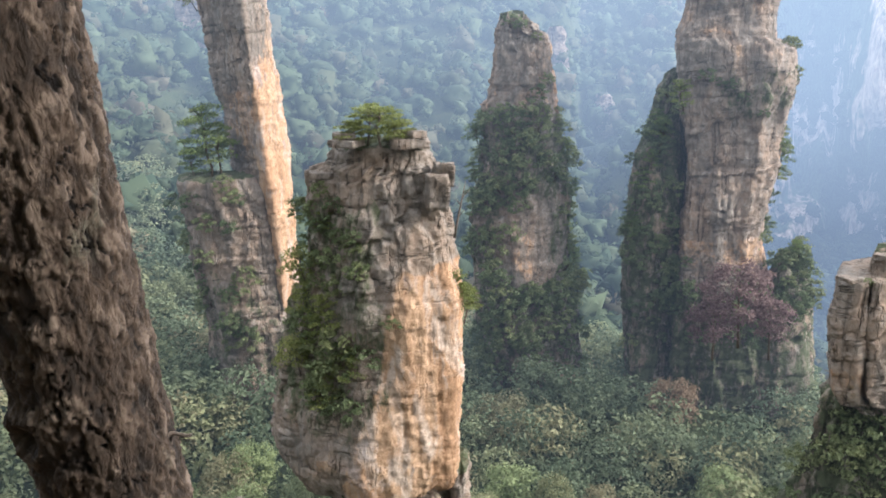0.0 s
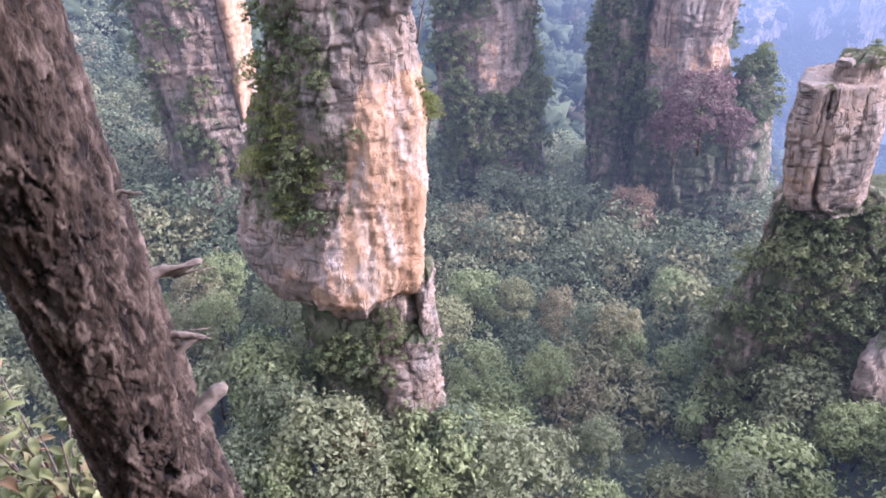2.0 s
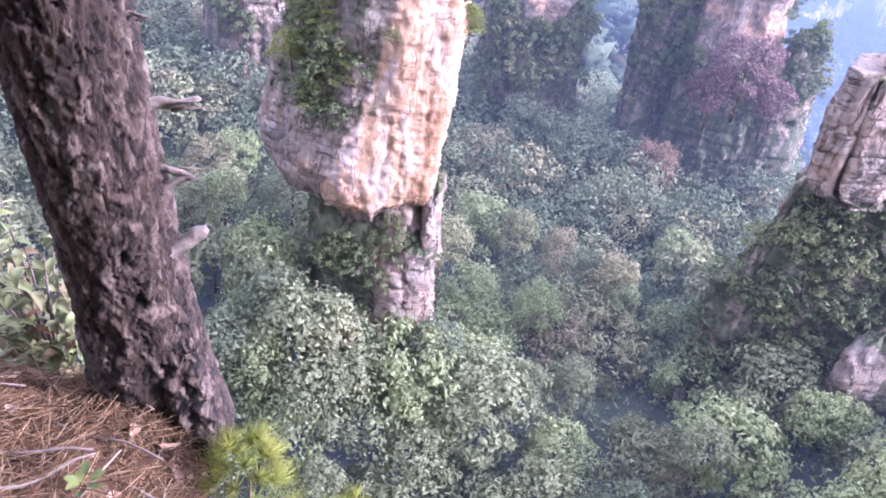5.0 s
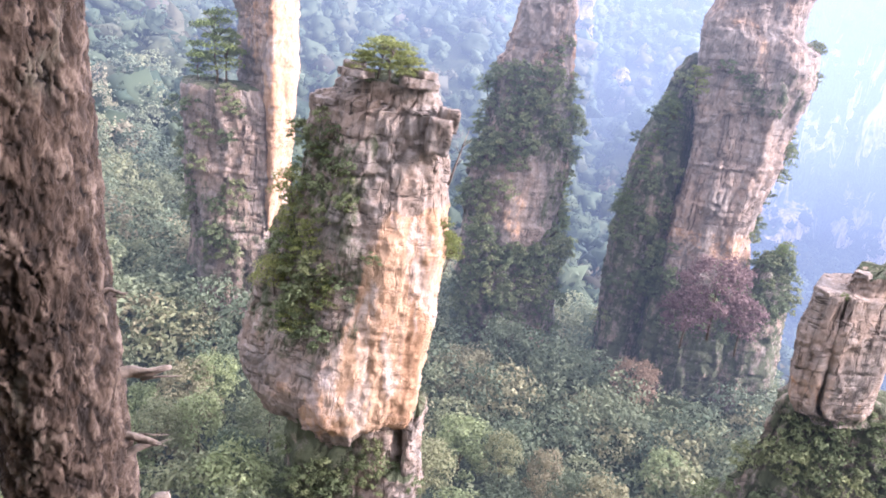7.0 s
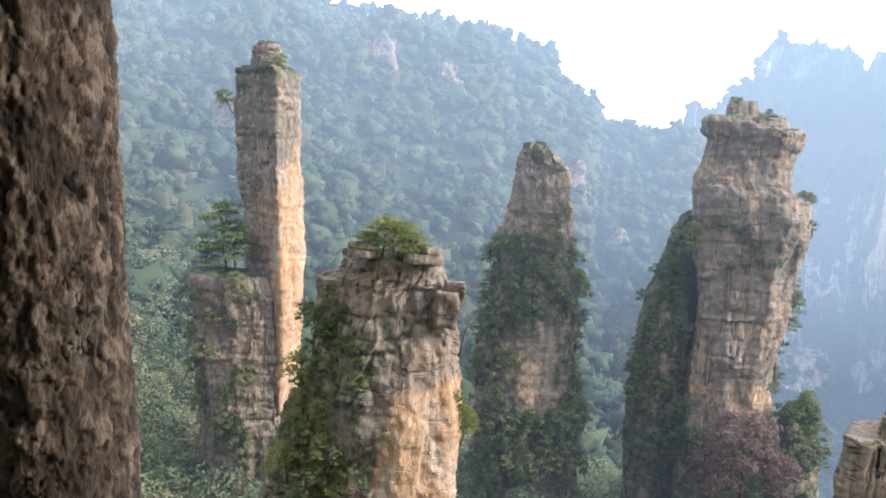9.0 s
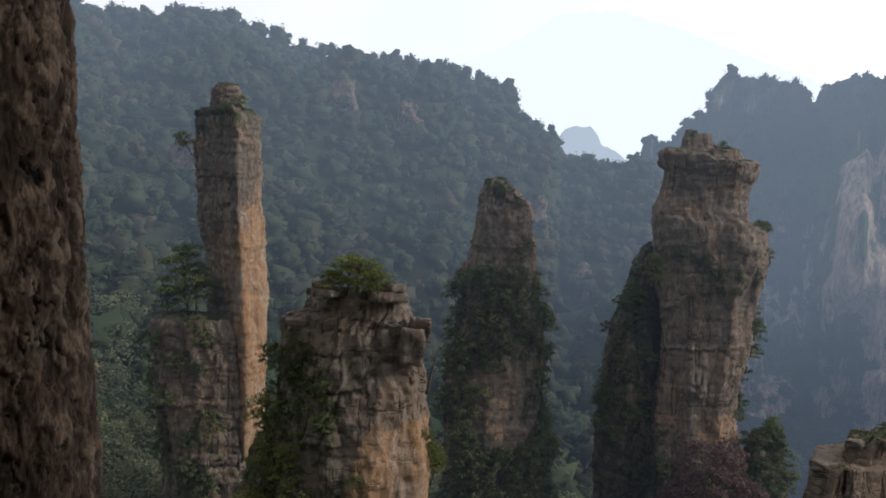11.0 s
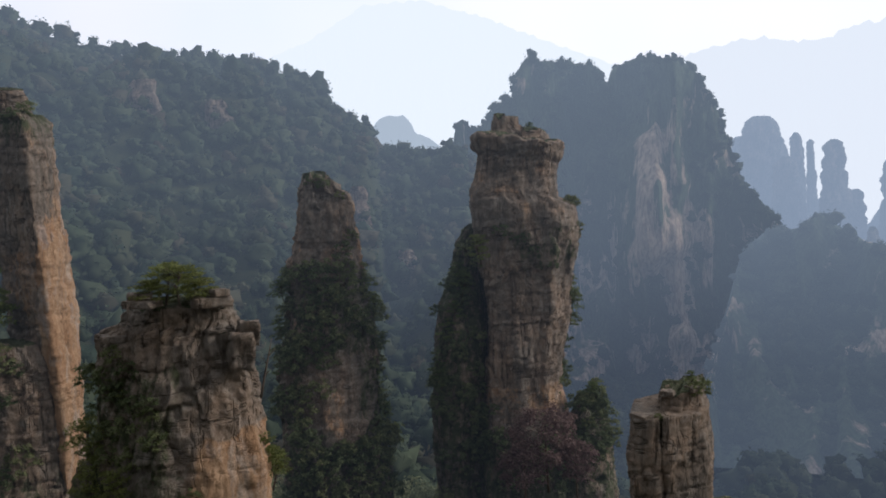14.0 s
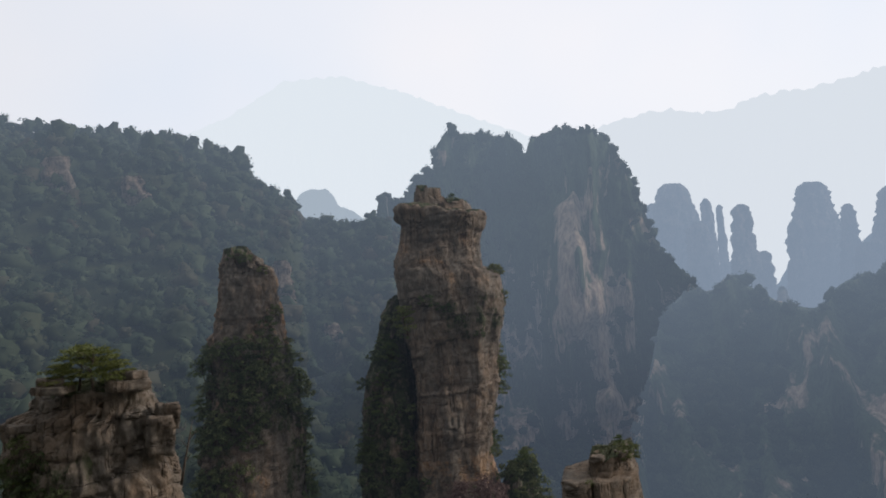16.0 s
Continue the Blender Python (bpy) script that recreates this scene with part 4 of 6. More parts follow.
# an unseen slope added behind the ledge to keep sky light off the trunk
hx, hy = np.meshgrid(np.linspace(-45, 45, 60), np.linspace(-2.6, -26, 26))
hv = np.stack([hx.ravel(), hy.ravel() - 0.012 * hx.ravel() ** 2, -2.2 + 1.7 * (-2.6 - hy.ravel()) + 0.8 * fbm(np.stack([hx.ravel(), hy.ravel(), 0 * hx.ravel()], 1) / 3, 3, 99)], 1)
hb = hv[-60:].copy()
hb[:, 2] = -66
tagged(new("hillside", mesh_from("hillside", np.vstack([hv, hb]), grid_faces(60, 27), FOREST_FLOOR, True)), "unseen slope added behind the ledge to block sky light", "ground", kind="structure")


# ---- plants ----
VR = np.random.default_rng(77)


def trunk_arrays(rng, height, r, limbs, spread, bend=0.4):
    z = np.linspace(0, height, 6)
    bx, by = np.cumsum(rng.normal(0, bend / 6, 6)), np.cumsum(rng.normal(0, bend / 6, 6))
    pts = np.stack([bx - bx[0], by - by[0], z], 1)
    pieces = [tube(pts, np.linspace(r, r * 0.35, 6), 6)]
    for i in range(limbs):
        h = rng.uniform(0.45, 0.9)
        p0 = np.array([np.interp(h * height, z, pts[:, k]) for k in range(3)])
        a = rng.uniform(0, 2 * np.pi)
        d = np.array([math.cos(a) * spread, math.sin(a) * spread, height * rng.uniform(0.1, 0.25)])
        pieces.append(tube(np.stack([p0, p0 + d * 0.5 + [0, 0, 0.1], p0 + d]), [r * 0.4, r * 0.25, r * 0.1], 5))
    return joined(pieces)


def far_crown(rng, radius, height):
    """A crown for distant slopes: an uneven, lobed dome edged with leafy sprays."""
    bm = bmesh.new()
    bmesh.ops.create_icosphere(bm, subdivisions=2, radius=1.0)
    V = np.array([v.co[:] for v in bm.verts])
    F = np.array([[v.index for v in f.verts] for f in bm.faces])
    bm.free()
    o = rng.uniform(0, 50)
    lob = 0.80 * (1 + 0.75 * fbm(V * 2.3 + o, 3, 17, 0.8))
    V = V * lob[:, None] * [radius, radius, height * 0.5]
    V[:, 2] = np.where(V[:, 2] < 0, V[:, 2] * 0.7, V[:, 2]) + height * 0.45
    k = 44
    d = rng.normal(size=(k, 3)) + [0, 0, 0.45]
    d /= np.linalg.norm(d, axis=1)[:, None]
    c = d * [radius, radius, height * 0.5] * rng.uniform(0.66, 1.22, (k, 1)) + [0, 0, height * 0.45]
    return joined([(V, F), leaves(c, d + rng.normal(size=(k, 3)) * 0.45 + [0, 0, 0.3], 1.15, 0.75, rng)])


BROAD, PINES, SHRUBS, FAR = [], [], [], []
for i in range(6):
    rad = VR.uniform(3.3, 4.3)
    cv, cf = broad_crown(VR, rad, VR.uniform(5.8, 8.0), 32, 74, 0.50, 0.21)
    cv[:, 2] += 3.2
    BROAD.append(((cv, cf), trunk_arrays(VR, 8.0, 0.17, 5, rad * 0.6)))
for i in range(4):
    cv, cf = pine_crown(VR, 2.1, 3.2, 13, 95, 0.42, 0.09)
    cv[:, 2] += 1.9
    PINES.append(((cv, cf), trunk_arrays(VR, 4.8, 0.10, 8, 1.3, 0.6)))
for i in range(5):
    cv, cf = broad_crown(VR, 1.0, 1.5, 12, 38, 0.24, 0.10, 0.42)
    SHRUBS.append(((cv, cf), trunk_arrays(VR, 1.1, 0.04, 5, 0.5)))
for i in range(8):
    FAR.append(far_crown(VR, VR.uniform(2.6, 3.6), VR.uniform(5.0, 7.6)))

MESHES = {}


def plant(kind, place, size, variant, crown_material, label, category, group="", turn=0.0, lean=(0, 0), squash=1.0):
    """One plant: a stem and a leafy crown."""
    store = {"broadleaf_tree": BROAD, "pine_tree": PINES, "shrub": SHRUBS}[kind]
    variant %= len(store)
    key = (kind, variant, crown_material.name)
    if key not in MESHES:
        (cv, cf), (tv, tf) = store[variant]
        MESHES[key] = (mesh_from("crown", cv, cf, crown_material), mesh_from("trunk", tv, tf, WOOD, True))
    crown, stem = MESHES[key]
    root = thing(kind, place, label, category, group)
    root.rotation_euler = (lean[0], lean[1], turn)
    root.scale = (size, size, size * squash)
    part("stem" if kind == "shrub" else "trunk", stem, root)
    part("crown", crown, root)
    return root


# trees of the near valley, one by one
PILLAR_FEET = ((-8.5, 62, 4.6), (-2.5, 62, 4.4), (-2.0, 58.6, 2.0), (-24.5, 95, 7.0), (11, 115, 8.0), (37, 112, 11.0), (36.5, 65, 4.6))


def clear_of(x, y, extra=0.0):
    return all(math.hypot(x - px, y - py) > r + extra for px, py, r in PILLAR_FEET)


def top_of_forest(az, el):
    """Where a line at that bearing and height angle first meets the tree tops."""
    ds = np.arange(38.0, 150.0, 0.5)
    a = math.radians(az)
    over = canopy(ds * math.sin(a), ds * math.cos(a)) + 1.0 >= ds * math.tan(math.radians(el))
    d = ds[int(np.argmax(over))] if over.any() else 100.0
    return d * math.sin(a), d * math.cos(a), d * math.tan(math.radians(el))


special = [
    # bearing, height angle of the top, size, material, label
    (16.0, -23.2, 0.85, LEAF_BROWN, "small tree with browning leaves"),
    (-7.7, -39.0, 0.5, LEAF_BROWN, "small tree with browning leaves"),
    (19.6, -28.7, 1.1, LEAF_PALE, "round pale green tree standing above the canopy"),
    (3.6, -29.5, 1.05, LEAF_PALE, "tall pale green tree close to a pillar's foot"),
    (4.0, -34.5, 0.95, LEAF_PALE, "tall pale green tree close to a pillar's foot"),
    (5.9, -22.6, 1.2, LEAF, "bluish green broadleaf tree rising above the canopy"),
    (3.1, -24.6, 1.1, LEAF, "bluish green broadleaf tree rising above the canopy"),
    (11.4, -20.0, 1.2, LEAF, "bluish green broadleaf tree rising above the canopy"),
    (-19.0, -14.0, 1.1, LEAF, "broadleaf tree on the wooded slope"),
    (-16.5, -19.5, 1.1, LEAF, "broadleaf tree on the wooded slope"),
    (24.0, -36.5, 1.0, LEAF_PALE, "yellow green broadleaf tree in dense valley forest"),
    (14.7, -44.0, 0.9, LEAF_PALE, "yellow green broadleaf tree in dense valley forest"),
    (33.4, -41.5, 0.9, LEAF_PALE, "yellow green broadleaf tree in dense valley forest"),
]
taken = []
for i, (az, el, size, mat, label) in enumerate(special):
    x, y, top = top_of_forest(az, el)
    plant("broadleaf_tree", (x, y, top - 9.6 * size), size, i, mat, label, "tree", turn=i * 1.3)
    taken.append((x, y))
for i, (x, y, top, size) in enumerate(((36.2, 98.5, -28.5, 1.15), (32.6, 97.5, -32.5, 0.85), (40.0, 98.0, -33.0, 0.85))):
    plant("broadleaf_tree", (x, y, top - 9.6 * size), size, i, LEAF_RED, "dusky red leaved tree at the foot of a rock tower", "tree", turn=i * 1.3)
    taken.append((x, y))
rng = np.random.default_rng(9)
near_trees, rest = [(-9.4, 52.6), (-6.2, 51.4), (-12.6, 55.0), (-3.2, 50.6), (-15.2, 57.5), (-0.4, 50.4), (2.6, 53.0), (-13.2, 51.0)], []
for gy in np.arange(30, 172, 4.5):
    for gx in np.arange(-110, 125, 4.5):
        x, y = gx + rng.uniform(-1.9, 1.9), gy + rng.uniform(-1.9, 1.9)
        d, az = math.hypot(x, y), math.degrees(math.atan2(x, y))
        if not (34 < d < (170 if az < -8 else 150) and -46 < az < 50 and clear_of(x, y, 0.5)) or any(math.hypot(x - a, y - b) < 3.9 for a, b in taken):
            continue
        (near_trees if d < 82 and -33 < az < 42 else rest).append((x, y))
for i, (x, y) in enumerate(near_trees):
    size = rng.choice([0.62, 0.8, 0.95, 1.25]) * rng.uniform(0.9, 1.1)
    top = canopy(np.array([x]), np.array([y]))[0] + rng.uniform(-4.4, 2.9)
    # more yellow green trees low in the east, partly standing in for haze
    mat = LEAF_PALE if rng.uniform() < (0.4 if x > 18 and y < 62 else 0.2) else LEAF
    tall = rng.uniform(0.95, 1.35)
    plant("broadleaf_tree", (x, y, top - 9.4 * size * tall), size, int(rng.integers(6)), mat,
          "yellow green broadleaf tree in dense valley forest" if mat is LEAF_PALE else "grey green broadleaf tree in dense valley forest", "tree", "valley forest", rng.uniform(0, 6.28), (0, 0), tall)


def scatter(name, places, store, material, label, category="forest"):
    """Many plants in one mesh: x, y, z, size, turn."""
    vs, fs, ts, n = [], [], [], 0
    r = np.random.default_rng(len(places))
    for x, y, z, s, a in places:
        v, f = store[int(r.integers(len(store)))]
        c, q = math.cos(a), math.sin(a)
        w = np.stack([x + s * (v[:, 0] * c - v[:, 1] * q), y + s * (v[:, 0] * q + v[:, 1] * c), z + s * v[:, 2] * r.uniform(0.85, 1.2)], 1)
        vs.append(w)
        fs.append(f + n)
        ts.append(np.full(len(v), r.uniform()))
        n += len(v)
    me = mesh_from(name, np.vstack(vs), np.vstack(fs), material, False, tone=np.concatenate(ts))
    return tagged(new(name, me), label, category, kind="stuff")


MIDDLE = []
for i in range(5):
    cv, cf = broad_crown(VR, 3.9, 6.8, 19, 22, 0.72, 0.34)
    MIDDLE.append((cv, cf))
pl = []
for x, y in rest:
    s = rng.uniform(0.7, 1.15)
    pl.append((x, y, canopy(np.array([x]), np.array([y]))[0] - 6.2 * s + rng.uniform(-3.0, 2.0), s, rng.uniform(0, 6.28)))
_under = rng.uniform(0, 1, (34000, 2))
ud, ua = 30 + 105 * np.sqrt(_under[:, 0]), np.radians(-46 + 96 * _under[:, 1])
ux, uy = ud * np.sin(ua), ud * np.cos(ua)
uv, uf = leaves(np.stack([ux, uy, canopy(ux, uy) - rng.uniform(3.6, 5.4, len(ux))], 1), rng.normal(size=(len(ux), 3)) * 0.6 + [0, 0, 0.8], 0.8, 0.42, rng)
tagged(new("undergrowth", mesh_from("undergrowth", uv, uf, LEAF, False, tone=np.repeat(rng.uniform(0, 1, len(ux)), 4))), "dark green undergrowth beneath the valley trees", "undergrowth", kind="stuff")
scatter("valley_forest", pl, MIDDLE, LEAF, "grey green broadleaf forest filling the valley floor")
pl = []
for d in np.arange(146, 480, 6.2):
    for az in np.arange(-50, 52, 57.3 * 5.8 / d):
        if az > 16 and d > 330:
            continue
        a2, d2 = math.radians(az + rng.uniform(-0.5, 0.5) * 57.3 * 5.8 / d), d + rng.uniform(-3, 3)
        x, y = d2 * math.sin(a2), d2 * math.cos(a2)
        s = rng.choice([0.6, 0.85, 1.1, 1.5]) * rng.uniform(0.85, 1.15)
        pl.append((x, y, canopy(np.array([x]), np.array([y]))[0] - 5.2 * s + rng.uniform(-1.6, 1.4), s, rng.uniform(0, 6.28)))
scatter("mountain_forest", pl, FAR, LEAF_FAR, "forest with painted haze covering the slopes of the mountain")
pl, spur_pl = [], []
for name, count in (("backdrop_mesa", 620), ("backdrop_spur", 800)):
    face, rib = SKYLINES[name]
    woods = pl if name == "backdrop_mesa" else spur_pl
    for x, y, z in face[-1]:
        for j in range(2):
            if 24.95 < math.degrees(math.atan2(x, y)) < 25.7:
                continue
            g = 1 + rng.uniform(-0.004, 0.02)
            woods.append((x * g + rng.uniform(-2, 2), y * g, z - rng.uniform(3.0, 5.0) - rng.uniform(0, 7) * j, rng.choice([0.5, 0.7, 0.95, 1.25]) * rng.uniform(0.8, 1.1), rng.uniform(0, 6.28)))
    # trees cling to the gullies of the cliff
    hollow = np.argwhere(rib > np.quantile(rib, 0.45))
    for k in rng.integers(0, len(hollow), count):
        x, y, z = face[hollow[k][0], hollow[k][1]]
        woods.append((x * 0.998, y * 0.998, z - 3.5, rng.uniform(0.6, 1.6), rng.uniform(0, 6.28)))
for d in np.arange(335, 650, 9.0):
    for az in np.arange(17.5, 52 if d < 500 else 35, 57.3 * 9.0 / d):
        a2 = math.radians(az + rng.uniform(-0.5, 0.5) * 57.3 * 9.0 / d)
        x, y = d * math.sin(a2), d * math.cos(a2)
        s = rng.uniform(0.9, 2.0)
        pl.append((x, y, canopy(np.array([x]), np.array([y]))[0] - 5.0 * s, s, rng.uniform(0, 6.28)))
scatter("spur_forest", spur_pl, FAR, LEAF_SPUR, "forest paled by painted haze on a spur down the valley")
scatter("mesa_forest", pl, FAR, LEAF_VERY_FAR, "forest with painted haze on the table mountain and the valley before it")

# what grows on the pillars: x, height, size
for key, kind, mat, label, spots in (
    ("near", "shrub", LEAF_CLIFF, "olive green shrub clinging to a cliff ledge", ((-8.5, -11.0, 1.0), (-7.3, -13.9, 1.0), (-6.8, -15.6, 0.9), (-9.4, -12.6, 1.2), (-8.8, -14.8, 1.2), (-4.8, -19.6, 0.8), (-9.4, -10.0, 0.9), (-10.2, -15.5, 1.0), (-9.0, -21.2, 1.6), (-7.2, -22.4, 1.4), (-9.4, -24.0, 1.8), (-8.6, -26.4, 1.6), (-11.0, -22.8, 1.7),
                                                                         (-10.6, -25.6, 1.5), (-11.6, -20.4, 1.4), (-3.4, -36.0, 0.9), (-7.2, -38.4, 1.5), (-6.2, -40.6, 1.7), (-8.6, -40.4, 1.5), (-4.6, -37.6, 1.0), (-1.2, -10.6, 0.8), (-10.8, -38.6, 1.2), (0.3, -39.6, 0.9))),
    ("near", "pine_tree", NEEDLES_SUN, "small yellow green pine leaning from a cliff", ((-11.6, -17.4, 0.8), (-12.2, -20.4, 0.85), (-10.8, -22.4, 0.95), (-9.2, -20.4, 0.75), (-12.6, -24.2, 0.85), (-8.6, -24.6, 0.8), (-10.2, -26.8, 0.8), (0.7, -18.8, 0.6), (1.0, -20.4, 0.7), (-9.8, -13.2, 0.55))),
    ("blade", "shrub", LEAF_CLIFF, "shrub on a ledge of a tall rock blade", ((-21.4, 11.0, 1.1), (-22.6, 10.4, 0.9), (-29.2, -15.6, 1.4), (-27.8, -18.4, 1.5), (-31.6, -16.2, 1.6), (-31.9, -18.9, 1.8), (-31.9, -21.9, 1.8), (-25.4, -13.6, 1.1), (-26, -27.1, 1.3), (-30.6, -24.6, 1.6), (-29, -27.5, 1.7), (-26.5, -30.5, 1.7))),
    ("middle", "shrub", LEAF_CLIFF, "dense shrub on the side of a rock pillar", ((9.3, 2.6, 1.3), (10.6, 2.2, 1.0), (12.6, 0.6, 0.9), (12.8, -6.6, 1.5), (10.8, -8.6, 1.6), (13.6, -5.0, 1.2), (9.7, -12.0, 1.9), (12.4, -11.6, 1.9), (8.3, -15.3, 2.1), (12.3, -15.6, 2.1), (5.2, -15.5, 1.9), (10.1, -19.2, 2.1), (14.4, -18.1, 1.8), (14.6, -13.2, 1.6), (4.9, -20.9, 2.0),
                                                                            (7.0, -19.0, 2.0), (10.6, -33.6, 1.9), (16.3, -23.6, 1.9), (16.8, -29.0, 1.9), (5.2, -30.7, 2.0), (14.6, -35.9, 2.1), (17.0, -37.5, 2.0), (8.2, -36.3, 2.2), (4.6, -26.0, 1.8), (12.0, -39.0, 2.2), (6.0, -41.0, 2.2), (15.6, -31.6, 1.7))),
    ("middle", "pine_tree", NEEDLES, "small dark pine on the side of a rock pillar", ((4.2, -13.8, 0.9), (3.2, -24.0, 0.9), (3.0, -29.0, 0.9), (18.2, -30.0, 1.0), (16.8, -16.0, 0.8), (18.6, -37.0, 1.0), (5.2, -11.8, 0.8), (17.2, -26.0, 0.8), (17.6, -33.0, 0.9), (17.6, -21.0, 0.6), (3.6, -18.6, 0.8))),
    ("tower", "shrub", LEAF_CLIFF, "dark green shrub on a ledge of the rock tower", ((33.6, -5.4, 1.2), (35.2, -6.2, 1.0), (38.3, -8.1, 0.9), (36.6, -6.4, 0.9), (40.7, -10.3, 0.8), (45.2, -1.8, 1.3), (46.6, -2.2, 1.2), (46.8, -5.5, 1.0), (30.2, -31.8, 1.9), (31.4, -34.6, 1.8), (43.0, -28.6, 1.6), (44.8, -31.2, 1.9), (47.6, -28.7, 1.8), (41.0, -34.5, 2.0), (37.5, -36.5, 2.0),
                                                                                (34.0, -37.5, 2.0), (48.6, -33.0, 2.0), (29.4, -11.4, 1.6), (28.6, -14.6, 1.6), (27.1, -20.9, 1.5), (26.4, -26.0, 1.4), (30.4, -8.0, 1.6), (28.0, -36.5, 1.8), (45.4, -15.8, 1.4), (45.0, -19.0, 1.5), (44.6, -22.4, 1.5), (46, -38, 2.2), (42, -40, 2.2))),
    ("tower", "pine_tree", NEEDLES, "small pine growing from the rock tower", ((46.2, -18.0, 0.9), (45.8, -21.5, 1.0), (46.6, -25.0, 1.1), (31.0, -9.0, 0.9), (28.4, -14.5, 1.0), (26.6, -21.0, 1.0), (25.6, -27.0, 1.0), (45.6, -14.6, 0.6), (46.6, -28.6, 0.6), (48.2, -30.2, 0.6), (29.2, -12.4, 0.8), (27.6, -17.4, 0.7))),
    ("block", "shrub", LEAF_CLIFF, "low green shrub on a rock spur", ((37.2, -17.6, 0.9), (36.2, -17.8, 0.8), (38.2, -18.0, 0.6), (32.2, -19.2, 0.4), (35.2, -31.4, 1.6), (38.6, -31.6, 1.8), (33.0, -31.8, 1.6), (41.6, -32.6, 2.0), (44.6, -34.0, 2.1), (36.4, -34.6, 2.2), (32.0, -35.4, 2.0), (40.0, -36.6, 2.3), (44.0, -38.0, 2.3), (34.0, -39.0, 2.3), (38.0, -41.0, 2.3), (47, -37.5, 2.2),
                                                              (31.5, -42.5, 2.3), (42.5, -43.0, 2.4), (35.5, -45.5, 2.4), (48.5, -42.5, 2.4))),
):
    for i, (x, z, s) in enumerate(spots):
        p = on_rock(key, x, z)
        plant(kind, (p[0], p[1] + 0.1, p[2] - (0.55 * s if kind == "shrub" else 1.2 * s)), s, i, mat, label, "shrub" if kind == "shrub" else "pine tree", "cliff plants", i * 1.7, (0.25, 0.0) if kind == "shrub" else (0.2, -0.15 if x < 20 else 0.1))
fr = np.random.default_rng(123)
cover = []
for key, n, x0, x1, z0, z1, s0, s1, label in (("tower", 36, 24.6, 31.4, -44, -7, 0.9, 2.0, "dark green shrub covering the flank of the rock tower"), ("middle", 46, 3.0, 18.5, -22, -9, 0.9, 2.0, "dense shrub on the side of a rock pillar"), ("middle", 34, 3.0, 8.0, -46, -20, 1.0, 2.2, "dense shrub on the side of a rock pillar"), ("middle", 44, 5.0, 19.0, -47, -33, 1.1, 2.4, "dense shrub on the side of a rock pillar"),
                                              ("near", 20, -13.0, -7.0, -28, -11, 0.6, 1.2, "olive green shrub clinging to a cliff ledge"), ("near", 12, -11.0, 0.5, -46, -37.5, 0.7, 1.4, "shrub at the pillar's foot"), ("blade", 16, -32, -24, -34, -15, 0.9, 1.8, "shrub on a ledge of a tall rock blade"), ("tower", 18, 43.0, 50.5, -39, -25.5, 0.9, 1.8, "dark green shrub on a ledge of the rock tower"), ("block", 60, 26.5, 48, -52, -31, 1.3, 2.5, "low green shrub on a rock spur"), ("tower", 18, 31, 51, -44, -30, 1.2, 2.2, "dark green shrub at the foot of the rock tower")):
    for i in range(n):
        x, z, s = fr.uniform(x0, x1), fr.uniform(z0, z1), fr.uniform(s0, s1)
        if key == "tower" and n == 36 and x < 31.0 - 6.5 * smooth(-6, -20, z):
            x = 31.0 - 6.0 * float(smooth(-6, -20, z)) + fr.uniform(0, 1)
        p = on_rock(key, x, z)
        if key == "near":
            plant("shrub", (p[0], p[1] + 0.1, p[2] - 0.5 * s), s, i, LEAF_CLIFF, label, "shrub", "cliff plants", i * 1.7, (0.25, 0.0))
        else:
            cover.append((p[0], p[1] + 0.1, p[2] - 0.5 * s, s, i * 1.7))
scatter("cliff_shrubs", cover, [c for c, _ in SHRUBS], LEAF_CLIFF, "dense dark green shrubs covering ledges and flanks of the pillars", "shrubs")
thicket = []
for px, py, pr, n in ((-8.5, 60, 5.2, 26), (-3.0, 57.5, 4.6, 24), (36.5, 63, 6.0, 20), (-24.5, 93, 7.5, 18)):
    for i in range(n):
        a, q = fr.uniform(math.pi, 2 * math.pi), fr.uniform(0.6, 1.25) * pr
        x, y, s = px + q * math.cos(a), py + q * math.sin(a), fr.uniform(1.6, 2.8)
        thicket.append((x, y, float(ground_height(x, y)[0]) - 0.2, s, i * 1.9))
scatter("thicket", thicket, [c for c, _ in SHRUBS], LEAF, "grey green thicket at the feet of the rock pillars", "thicket")
# crowns on the tops and ledges
for x, y, z, s, sq, i in ((-4.9, 58.6, -7.4, 1.08, 0.66, 0), (-6.9, 58.8, -7.4, 0.72, 0.72, 1), (-3.2, 58.8, -7.3, 0.66, 0.7, 2), (-5.8, 60.0, -7.3, 1.0, 0.7, 3), (-4.0, 60.4, -7.3, 0.85, 0.7, 1)):
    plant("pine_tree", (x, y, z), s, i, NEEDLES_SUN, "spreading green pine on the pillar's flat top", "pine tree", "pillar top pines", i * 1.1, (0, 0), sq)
for x, y, z, s, i in ((-27.3, 92.6, -13.9, 1.75, 1), (-26.0, 92.4, -13.8, 1.3, 2), (-29.4, 93.0, -14.2, 0.9, 3)):
    plant("pine_tree", (x, y, z), s, i, NEEDLES, "slender pine on the shoulder of the rock blade", "pine tree", "shoulder pines", i * 2.1)
plant("pine_tree", (-27.0, 93.6, 5.2), 0.62, 2, NEEDLES, "small pine jutting from the rock blade", "pine tree", "", 1.0, (0, -0.7))
plant("pine_tree", (40.2, 110.6, 8.3), 0.5, 3, NEEDLES, "small flat topped pine on the rock tower", "pine tree", "", 0.4, (0, 0), 0.6)
plant("pine_tree", (36.6, 62.8, -17.8), 0.3, 1, NEEDLES, "tiny pine on the square rock block", "pine tree", "", 0.4)
